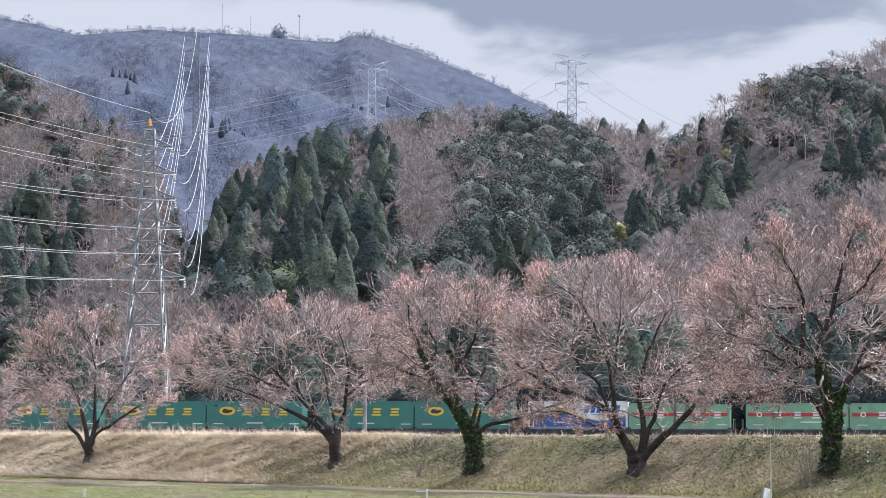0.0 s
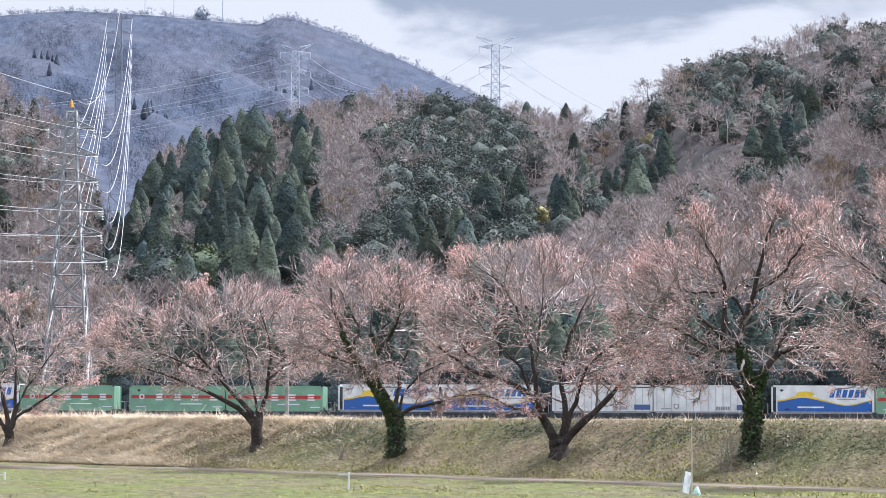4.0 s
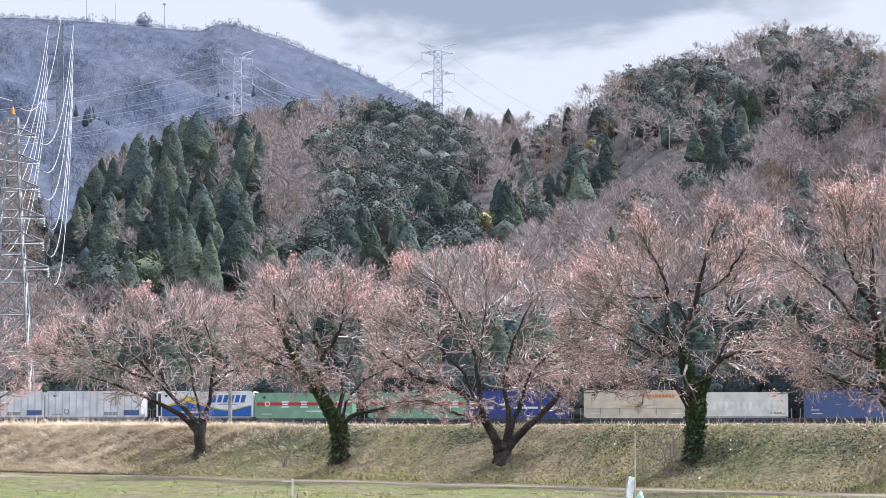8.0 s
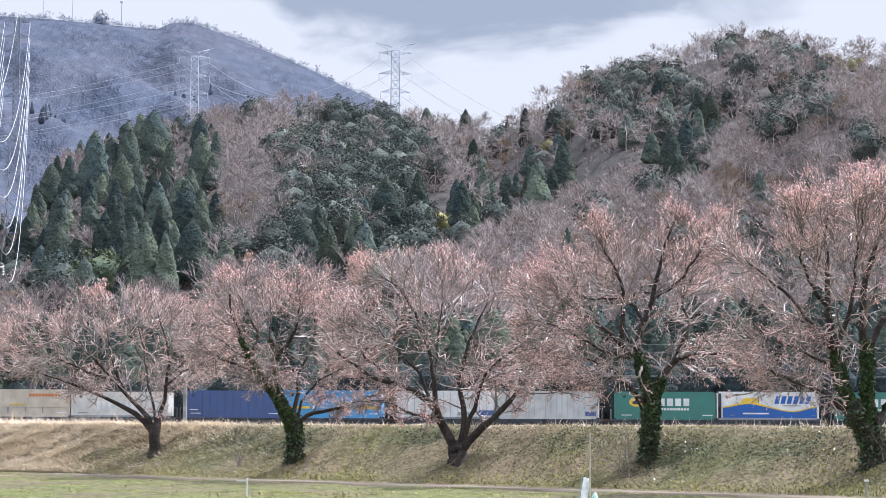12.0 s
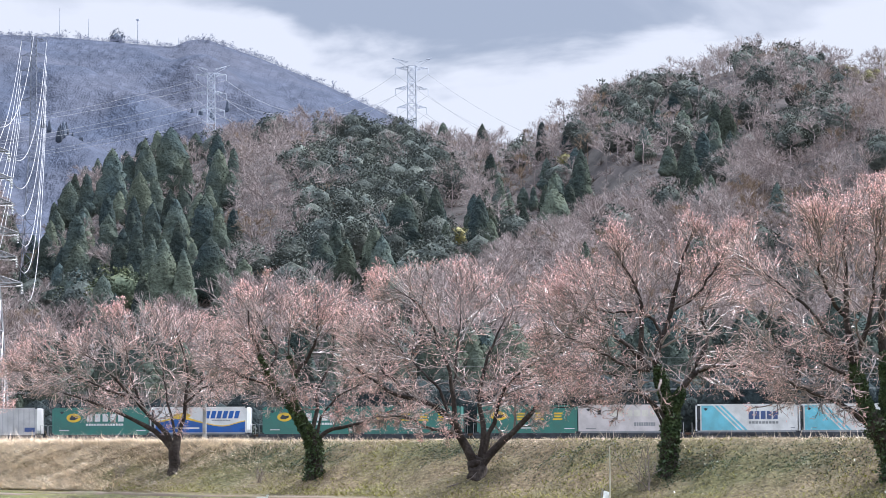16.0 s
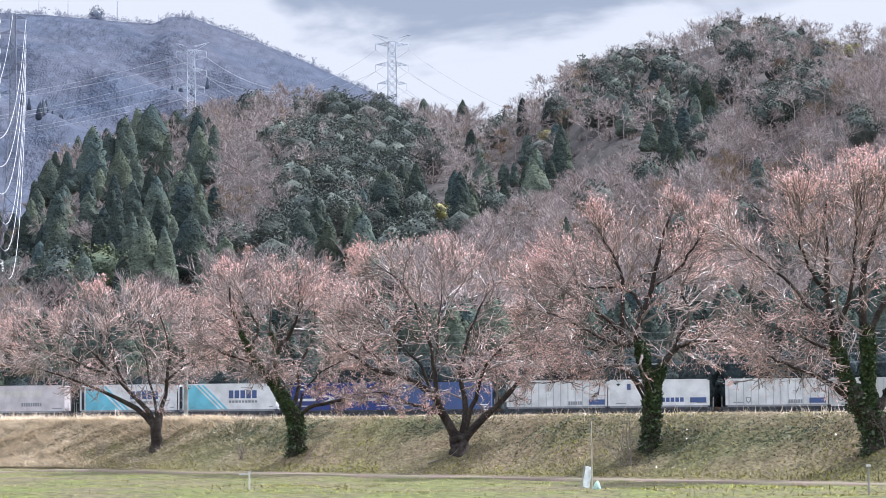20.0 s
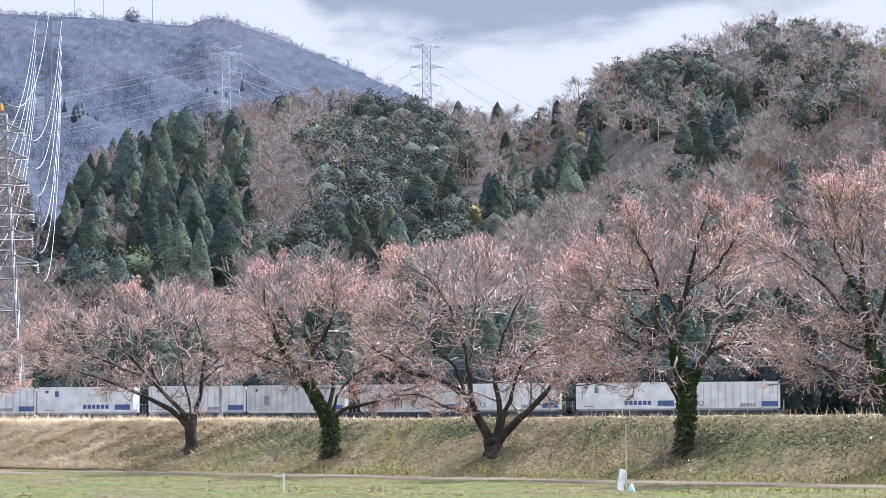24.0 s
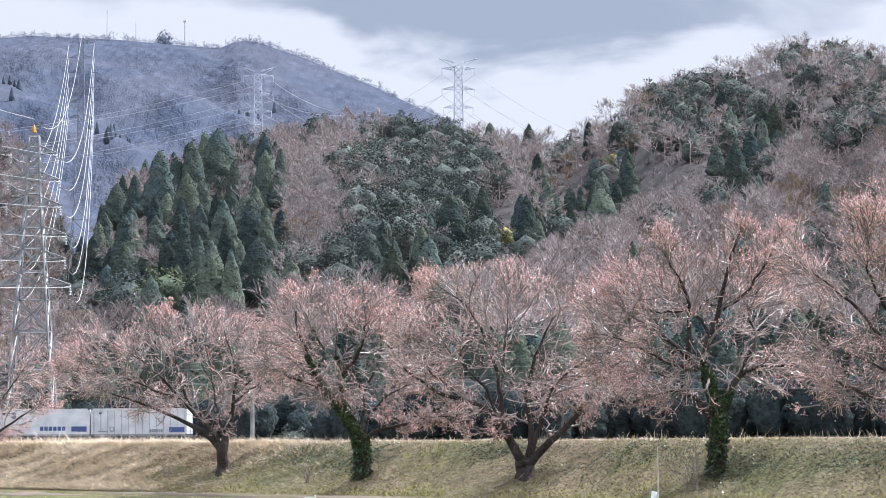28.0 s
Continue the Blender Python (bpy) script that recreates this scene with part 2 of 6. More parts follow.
def boxes(*items, bevel=0.0):
    bm = bmesh.new()
    for it in items:
        box(bm, *it, bevel=bevel)
    return bm


def tubes(lines, radii, sides=3):
    """Tubes along polylines: lines (n, k, 3), radii (n, k). Returns verts, quads."""
    lines, radii = np.asarray(lines, float), np.asarray(radii, float)
    n, k, _ = lines.shape
    tang = np.gradient(lines, axis=1)
    tang /= np.linalg.norm(tang, axis=2, keepdims=True) + 1e-9
    ref = np.where(np.abs(tang[..., 2:3]) > 0.9, np.array([1.0, 0, 0]), np.array([0, 0, 1.0]))
    u = np.cross(tang, ref)
    u /= np.linalg.norm(u, axis=2, keepdims=True) + 1e-9
    v = np.cross(tang, u)
    a = np.arange(sides) * 2 * math.pi / sides
    ring = u[:, :, None] * np.cos(a)[None, None, :, None] + v[:, :, None] * np.sin(a)[None, None, :, None]
    verts = lines[:, :, None] + ring * radii[:, :, None, None]
    idx = np.arange(n * k * sides).reshape(n, k, sides)
    nxt = np.roll(idx, -1, axis=2)
    quads = np.stack([idx[:, :-1], nxt[:, :-1], nxt[:, 1:], idx[:, 1:]], axis=-1).reshape(-1, 4)
    return verts.reshape(-1, 3), quads


def struts(pairs, r, sides=4):
    """Straight members between pairs of points."""
    p = np.asarray(pairs, float)
    return tubes(p, np.full(p.shape[:2], r), sides)


def merge(chunks):
    """Joins (verts, faces) chunks with the same number of corners."""
    out_v, out_f, at = [], [], 0
    for v, f in chunks:
        out_v.append(v)
        out_f.append(np.asarray(f) + at)
        at += len(v)
    return np.concatenate(out_v), np.concatenate(out_f)


rng = np.random.default_rng(7)


def unit(v):
    return v / (np.linalg.norm(v, axis=-1, keepdims=True) + 1e-9)


# ---- terrain: flat river field, wooded hills, far mountain ----
# hill crests with their trees: bearing and height, both in thousandths of the distance from the origin
CREST_FAR = [(-244, 165), (-176, 168), (-163, 166), (-147, 162), (-118, 165), (-86, 164), (-59, 162), (-44, 161), (-38, 164), (-30, 164), (-10, 157), (17, 146), (44, 133), (71, 117), (116, 90), (206, 56)]
CREST_LEFT = [(-244, 157), (-176, 153), (-154, 144), (-136, 134), (-122, 123), (-109, 99), (-91, 67), (-68, 36), (-19, 13)]
CREST_MID = [(-120, 56), (-102, 81), (-91, 97), (-80, 108), (-68, 116), (-50, 120), (-32, 126), (-5, 133), (17, 136), (35, 132), (60, 129), (94, 126), (107, 134), (125, 145), (139, 150), (159, 155), (177, 160), (197, 162), (215, 159), (249, 155), (296, 144)]
CREST_RIGHT = [(49, 56), (71, 76), (89, 87), (107, 93), (139, 101), (154, 110), (170, 120), (193, 132), (215, 142), (231, 146), (249, 153), (296, 157)]
CREST_LOW = [(-109, 27), (-82, 45), (-50, 54), (-32, 60), (-5, 67), (26, 70), (49, 67), (82, 74), (139, 74), (274, 74)]
LAYERS = [(CREST_FAR, 900, 2600, 3), (CREST_LEFT, 470, 720, 7), (CREST_MID, 300, 760, 7), (CREST_RIGHT, 275, 440, 6), (CREST_LOW, 262, 370, 6)]


def crest_height(layer, a):
    table, foot, ridge, trees = layer
    t = np.array(table, float)
    e = np.interp(a * 1000, t[:, 0], t[:, 1]) / 1000
    fade = np.clip((0.95 - np.abs(a)) / 0.4, 0.12, 1)
    return np.maximum((e * ridge - trees) * fade, 0)


def terrain(x, y):
    """Height of the ground."""
    x, y = np.asarray(x, float), np.asarray(y, float)
    d, a = np.hypot(x, y), np.arctan2(x, y)
    h = np.zeros_like(d)
    for layer in LAYERS:
        _, foot, ridge, _ = layer
        rise = np.clip((d - foot) / (ridge - foot), 0, 1)
        fall = np.clip((d - ridge) / (0.45 * ridge), 0, 1)
        wob = 1 + (0.05 * np.sin(a * 90 + d * 0.013) + (0.014 * np.sin(a * 150 - d * 0.011) + 0.008 * np.sin(a * 330 + d * 0.021)) * (ridge > 2000)) * rise * (1 - rise) * 4
        h = np.maximum(h, crest_height(layer, a) * rise * (1 - 0.75 * fall) * wob)
    return h


def build_ground():
    front = np.arange(-0.24, 0.3301, 0.003)
    rest = np.linspace(0.34, 2 * math.pi - 0.25, 90)
    az = np.concatenate([front, rest])
    rad = np.concatenate([[0.001], np.geomspace(4, 255, 50), np.geomspace(262, 1000, 80), np.geomspace(1030, 4700, 60)])
    A, R = np.meshgrid(az, rad, indexing="ij")
    X, Y = R * np.sin(A) + 0.7, R * np.cos(A) - 2.0
    v = np.stack([X, Y, terrain(X, Y) - 0.02], -1).reshape(-1, 3)
    n, k = A.shape
    idx = np.arange(n * k).reshape(n, k)
    nxt = np.roll(idx, -1, axis=0)
    q = np.stack([idx[:, :-1], idx[:, 1:], nxt[:, 1:], nxt[:, :-1]], -1).reshape(-1, 4)
    me = mesh_np("ground", v, q, True)
    me.materials.append(M["soil"])
    me.materials.append(M["litter"])
    c = v[q].mean(1)
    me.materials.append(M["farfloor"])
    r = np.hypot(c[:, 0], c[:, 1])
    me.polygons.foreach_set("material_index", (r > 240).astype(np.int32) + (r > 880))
    thing("ground", me, None, "green and dry grass field rising into wooded hills", "ground", kind="structure")


# litter coloured extra dark so the forest floor reads as shaded
M["litter"] = material("shaded_leaf_litter", (0.062, 0.052, 0.049), 0.95, scale=0.05, fine=0.9, vary=0.8, tint=(0.045, 0.04, 0.036), bump=0)
build_ground()

# ---- the bank: s along it, w across it ----
BANK_O, BANK_D, BANK_N = np.array([0.0, 89.4]), np.array([0.591, -0.807]), np.array([0.807, 0.591])
CREST_Z = 2.0


def bank_xy(s, w):
    s, w = np.asarray(s, float), np.asarray(w, float)
    return BANK_O[0] + s * BANK_D[0] + w * BANK_N[0], BANK_O[1] + s * BANK_D[1] + w * BANK_N[1]


def bank_z(s, w):
    s, w = np.asarray(s, float), np.asarray(w, float)
    z = np.interp(w, [-1.2, 0.3, 1.3, 4.6, 5.2, 8.4, 13.5], [0, 0.06, 0.40, 1.92, CREST_Z, CREST_Z, 0])
    lump = 0.07 * np.sin(s * 0.9 + w) + 0.06 * np.sin(s * 2.3 - w * 1.7) + 0.045 * np.sin(s * 5.1 + w * 3.1) + 0.03 * np.sin(s * 8.3 - w * 6.7) * np.sin(w * 4.1 + s * 1.3) + 0.035 * np.sin(s * 12.7 + 2 * np.sin(s * 1.9)) * np.sin(w * 9.3 + 2 * np.sin(s * 2.7))
    return z + lump * np.clip(w - 0.8, 0, 1) * np.clip((5.1 - w) / 1.2, 0.1, 1) * np.clip((13 - w) / 4, 0, 1)


def field_z(s, w):
    """Low swells and clods of the old field in front of the path."""
    x, y = bank_xy(s, w)
    swell = np.sin(y * 0.85 + 0.8 * np.sin(x * 0.35) + 0.5 * np.sin(x * 1.1))
    clod = np.sin(x * 2.3 + np.sin(y * 1.7)) * np.sin(y * 1.9 + x * 0.7) + 0.6 * np.sin(x * 5.1 + y * 2.2) * np.sin(y * 4.7 - x)
    return 0.005 + (0.05 + 0.045 * swell + 0.022 * clod) * np.clip((-np.asarray(w, float) - 2.2) / 1.5, 0, 1)


def path_w(s):
    """The middle of the footpath, which leaves the bank's foot towards the far end."""
    return -1.25 - 0.38 * np.clip(-np.asarray(s, float), 0, 40)


def build_bank():
    s, w = np.concatenate([np.linspace(-150, -46, 120), np.linspace(-45.7, 36, 620), np.linspace(37, 70, 40)]), np.concatenate([np.linspace(-1.2, 8.4, 48), np.linspace(9, 13.5, 8)])
    S, W = np.meshgrid(s, w, indexing="ij")
    X, Y = bank_xy(S, W)
    v = np.stack([X, Y, bank_z(S, W)], -1).reshape(-1, 3)
    idx = np.arange(S.size).reshape(S.shape)
    q = np.stack([idx[:-1, :-1], idx[1:, :-1], idx[1:, 1:], idx[:-1, 1:]], -1).reshape(-1, 4)
    thing("river_bank", mesh_np("river_bank", v, q, True), M["bank"], "long grassy bank with dry and green turf", "bank", kind="structure")
    w = np.array([-1.12, -1.05, -0.8, -0.4, 0.0, 0.4, 0.8, 1.0])
    S, W = np.meshgrid(s, w, indexing="ij")
    lip = np.interp(w, [-1.12, -1.05, -0.8, 1.0], [-0.03, 0.07, 0.09, 0.03])[None, :] + 0 * S
    W = W + path_w(S) + 0.14 * np.sin(S * 0.8) + 0.10 * np.sin(S * 2.9)
    X, Y = bank_xy(S, W)
    Z = np.maximum(bank_z(S, W), field_z(S, W)) + lip
    v = np.stack([X, Y, Z], -1).reshape(-1, 3)
    idx = np.arange(S.size).reshape(S.shape)
    q = np.stack([idx[:-1, :-1], idx[1:, :-1], idx[1:, 1:], idx[:-1, 1:]], -1).reshape(-1, 4)
    thing("footpath", mesh_np("footpath", v, q, True), M["path"], "brown dirt footpath along the foot of the bank", "path", kind="structure")


def build_field():
    s, w = np.arange(-62, 42, 0.3), np.arange(-36, -1.0, 0.3)
    S, W = np.meshgrid(s, w, indexing="ij")
    X, Y = bank_xy(S, W)
    v = np.stack([X, Y, field_z(S, W)], -1).reshape(-1, 3)
    idx = np.arange(S.size).reshape(S.shape)
    q = np.stack([idx[:-1, :-1], idx[1:, :-1], idx[1:, 1:], idx[:-1, 1:]], -1).reshape(-1, 4)
    thing("field", mesh_np("field", v, q, True), M["soil"], "uneven old field with green and withered grass", "field", kind="structure")


build_bank()
build_field()


def blades(x, y, z, height, lean, width, aim=None):
    """Grass blades, one tapering piece each. Returns verts, quads."""
    n = len(x)
    a = rng.uniform(0, 2 * math.pi, n)
    base = np.stack([x, y, z], -1)
    side = np.stack([np.cos(a), np.sin(a), np.zeros(n)], -1) * (width * rng.uniform(0.6, 1.4, n))[:, None]
    b = a + rng.normal(1.57, 0.6, n)
    if aim is not None:
        b = aim + rng.normal(0, 0.8, n)
        side = np.stack([np.cos(b + 1.57), np.sin(b + 1.57), np.zeros(n)], -1) * (width * rng.uniform(0.6, 1.4, n))[:, None]
    out = np.stack([np.cos(b), np.sin(b), np.zeros(n)], -1) * (lean * height * rng.uniform(0.2, 1.2, n))[:, None]
    up = np.array([0, 0, 1.0]) * height[:, None]
    tip = base + up * (1 - 0.25 * np.minimum(lean, 1.5)) + out
    v = np.stack([base - side, base + side, tip + side * 0.2, tip - side * 0.2], 1)
    return v.reshape(-1, 3), np.arange(n * 4).reshape(n, 4)


def patch(s, w, scale, seed):
    """Slow patches over the bank, 0 to 1."""
    return 0.5 + 0.25 * np.sin(s * scale + seed) + 0.25 * np.sin(s * scale * 2.3 + w * 1.3 + seed * 2)


def build_grass():
    # tall dry grass along the crest, thin tall stems towards the near end
    n = 34000
    s, w = rng.uniform(-60, 36, n), rng.normal(5.0, 0.4, n)
    dry = np.clip(1.15 - (s + 34) / 45, 0.31, 1)
    keep = rng.random(n) < 0.2 + 0.8 * dry
    s, w, dry = s[keep], w[keep], dry[keep]
    x, y = bank_xy(s, w)
    h = rng.gamma(2.0, 0.10, len(s)) * (0.10 + 0.95 * dry ** 1.5) + 0.03
    v, q = blades(x, y, bank_z(s, w) - 0.02, h, 0.9, 0.010)
    s, w = rng.uniform(8, 34, 260), rng.normal(5.6, 0.4, 260)
    x, y = bank_xy(s, w)
    v2, q2 = blades(x, y, bank_z(s, w) - 0.02, rng.uniform(0.15, 0.5, 260), 0.7, 0.007)
    s, w = rng.uniform(-60, 36, 26000), rng.uniform(5.05, 5.9, 26000)
    x, y = bank_xy(s, w)
    v3, q3 = blades(x, y, bank_z(s, w) - 0.01, rng.uniform(0.015, 0.05, 26000), 1.3, 0.011)
    v, q = merge([(v, q), (v2, q2), (v3, q3)])
    thing("crest_grass", mesh_np("crest_grass", v, q), M["dry"], "pale dry grass fringe along the bank crest", "grass", kind="stuff")
    # slope: a mat of straw swept downhill on the far stretch, short brown and green turf with specks of dry leaf on the near one
    down = math.atan2(-BANK_N[1], -BANK_N[0])
    n = 125000
    s = np.where(rng.random(n) < 0.55, rng.uniform(-46, -8, n), rng.uniform(-30, 34, n))
    w = rng.uniform(0.2, 5.1, n)
    mat = np.clip((-s - 4 + 5 * np.sin(w * 1.1 + s * 0.3)) / 12, 0, 1)
    moss = patch(s, w, 0.5, 1.0) * np.clip((s + 16) / 10, 0, 1)
    keep = rng.random(n) < np.clip(0.34 + mat * 0.66 - moss * 0.38 + 0.2 * (w > 4.3), 0.1, 1)
    s, w, mat = s[keep], w[keep], mat[keep]
    x, y = bank_xy(s, w)
    h = (rng.gamma(3.0, 0.012, len(s)) + 0.01) * (1 + 2.6 * mat)
    v, q = blades(x, y, bank_z(s, w) + 0.005, h, 2.6, 0.009 + 0.004 * mat, down)
    thing("slope_straw", mesh_np("slope_straw", v, q), M["straw"], "flattened straw-coloured dry grass on the bank slope", "grass", kind="stuff")
    n = 90000
    s, w = rng.uniform(-46, 34, n), 0.35 + 4.75 * rng.random(n) ** 1.25
    moss = 0.9 * patch(s, w, 0.5, 1.0) * np.clip((s + 20) / 12, 0.05, 1) + np.clip(1.5 - w, 0, 1) * 0.7 - 0.12
    keep = rng.random(n) < moss
    s, w = s[keep], w[keep]
    x, y = bank_xy(s, w)
    v, q = blades(x, y, bank_z(s, w) - 0.01, rng.gamma(3.0, 0.018, len(s)) + 0.015, 1.2, 0.014)
    thing("slope_grass", mesh_np("slope_grass", v, q), M["green"], "short green grass on the bank slope", "grass", kind="stuff")
    n = 15000
    s, w = rng.uniform(-8, 34, n), rng.uniform(0.7, 5.0, n)
    x, y = bank_xy(s, w)
    v, q = leaf_quads(np.stack([x, y, bank_z(s, w) + rng.uniform(0.01, 0.06, n)], -1), 0.017, 1.0)
    thing("dead_leaves", mesh_np("dead_leaves", v, q), M["stubble"], "pale dead leaves scattered over the turf", "leaves", kind="stuff")
    # creeper leaves in patches on the slope
    cs = [(-6.5, 3.6, 3.2, 0.9), (-2.5, 3.2, 3.0, 0.9), (12.0, 3.4, 4.5, 1.2), (17.5, 2.8, 3.0, 1.0), (22.0, 3.4, 4.0, 1.2), (5.0, 3.8, 3.5, 0.8)]
    ss, ww = [], []
    for c in cs:
        ss.append(rng.normal(c[0], c[2] * 0.38, 3600))
        ww.append(np.clip(rng.normal(c[1], c[3] * 0.6, 3600), 0.9, 5.0))
    s, w = np.concatenate(ss), np.concatenate(ww)
    x, y = bank_xy(s, w)
    v, q = leaf_quads(np.stack([x, y, bank_z(s, w) + rng.uniform(0.02, 0.08, len(s))], -1), 0.024, 1.6)
    thing("creeper", mesh_np("creeper", v, q), M["weed"], "dark green creeper leaves in patches on the bank", "creeper", kind="stuff")
    # field in front of the path: bands of green and withered grass, bright tufts further out
    n, per = 21000, 11
    cs, cw = rng.uniform(-48, 36, n), 0.3 - 33 * rng.random(n) ** 1.25
    cx, cy = bank_xy(cs, cw)
    row = 0.5 + 0.5 * np.sin(cy * 0.85 + 0.8 * np.sin(cx * 0.35) + 0.5 * np.sin(cx * 1.1))
    lush = 0.55 * row + 0.35 * patch(cs, cw, 0.35, 2.0) + np.clip((66 - cy) / 4, 0, 1) * 0.45
    cg = rng.random(n) < lush
    tuft = cg & (np.sin(cx * 0.55 + 1.0) + np.sin(cx * 0.23 + cy * 0.4) > 0.9) & (cy < 70)
    ch = (rng.gamma(2.5, 0.011, n) + 0.012) * (1 + 0.9 * tuft)
    s = np.repeat(cs, per) + rng.normal(0, 0.35, n * per)
    w = np.repeat(cw, per) + rng.normal(0, 0.3, n * per)
    clear = (np.abs(w - path_w(s)) > 0.95) | (s < -5)
    is_green = np.repeat(cg, per)
    h = np.repeat(ch, per) * rng.uniform(0.5, 1.3, n * per)
    x, y = bank_xy(s, w)
    z = np.maximum(bank_z(s, w), field_z(s, w)) - 0.012
    g = is_green & clear
    v, q = blades(x[g], y[g], z[g], h[g], 1.5, 0.014)
    thing("field_green_grass", mesh_np("field_green_grass", v, q), M["green"], "short green grass on the field", "grass", kind="stuff")
    g = ~is_green & clear
    v, q = blades(x[g], y[g], z[g], h[g], 2.4, 0.011)
    thing("field_dry_grass", mesh_np("field_dry_grass", v, q), M["stubble"], "pale dry stubble between the green patches", "grass", kind="stuff")


def leaf_quads(centres, size, up=0.3):
    """Small kite leaves at random tilts. Returns verts, quads."""
    n = len(centres)
    a = unit(rng.normal(0, 1, (n, 3)) + np.array([0, 0, up]))
    b = unit(np.cross(a, rng.normal(0, 1, (n, 3))))
    k = (size * rng.uniform(0.6, 1.5, n))[:, None]
    c = np.cross(a, b)
    v = np.stack([centres - b * k, centres + c * k * 0.6, centres + b * k, centres - c * k * 0.6], 1)
    return v.reshape(-1, 3), np.arange(n * 4).reshape(n, 4)


build_grass()


# ---- cherry trees ----
def kites(root, tip, width):
    """Long kite leaves from root to tip. Returns verts, quads."""
    n = len(root)
    ax = unit(tip - root)
    side = unit(np.cross(ax, rng.normal(0, 1, (n, 3)))) * np.asarray(width)[:, None]
    mid = root * 0.45 + tip * 0.55
    v = np.stack([root, mid + side, tip, mid - side], 1)
    return v.reshape(-1, 3), np.arange(n * 4).reshape(n, 4)


def resample(pts, k):
    """A smooth polyline through a few points, k points long."""
    p = np.asarray(pts, float)
    t = np.concatenate([[0], np.cumsum(np.linalg.norm(np.diff(p, axis=0), axis=1))])
    u = np.linspace(0, t[-1], k)
    out = np.stack([np.interp(u, t, p[:, i]) for i in range(3)], -1)
    for _ in range(2):
        out[1:-1] = (out[:-2] + 2 * out[1:-1] + out[2:]) / 4
    return out


def grow(lines, radii, per, length, steps, crown, start=0.2, up=0.25, spread=0.9, wander=0.25, r_ratio=0.5, tip=0.3, flat=1.0):
    """Child branches on polylines: per children each, kept within the crown (centre, radii)."""
    n, k, _ = lines.shape
    pi = np.repeat(np.arange(n), per)
    m = len(pi)
    t = rng.uniform(start, 1.0, m) * (k - 1.001)
    i = t.astype(int)
    fr = (t - i)[:, None]
    o = lines[pi, i] * (1 - fr) + lines[pi, i + 1] * fr
    r0 = (radii[pi, i] * (1 - fr[:, 0]) + radii[pi, i + 1] * fr[:, 0]) * r_ratio
    tang = unit(lines[pi, i + 1] - lines[pi, i])
    centre, size = np.asarray(crown[0], float), np.asarray(crown[1], float)
    outward = unit((o - centre) / size)
    d = unit(tang * 0.55 + unit(rng.normal(0, 1, (m, 3))) * spread + outward * 0.45 + np.array([0, 0, up]))
    d = unit(d * np.array([1, 1, flat]))
    L = length * rng.uniform(0.55, 1.25, m) * (1 - 0.35 * t / k)
    end = o + d * L[:, None]
    q = np.linalg.norm((end - centre) / size, axis=1)
    L = L * np.where(q > 1, np.clip(1.7 - q, 0.45, 1), 1)
    pts = [o]
    for j in range(steps):
        d = unit(d + rng.normal(0, wander, (m, 3)) + np.array([0, 0, up * 0.25]))
        pts.append(pts[-1] + d * (L / steps)[:, None])
    ln = np.stack(pts, 1)
    rad = r0[:, None] * np.linspace(1, tip, steps + 1)[None]
    return ln, rad


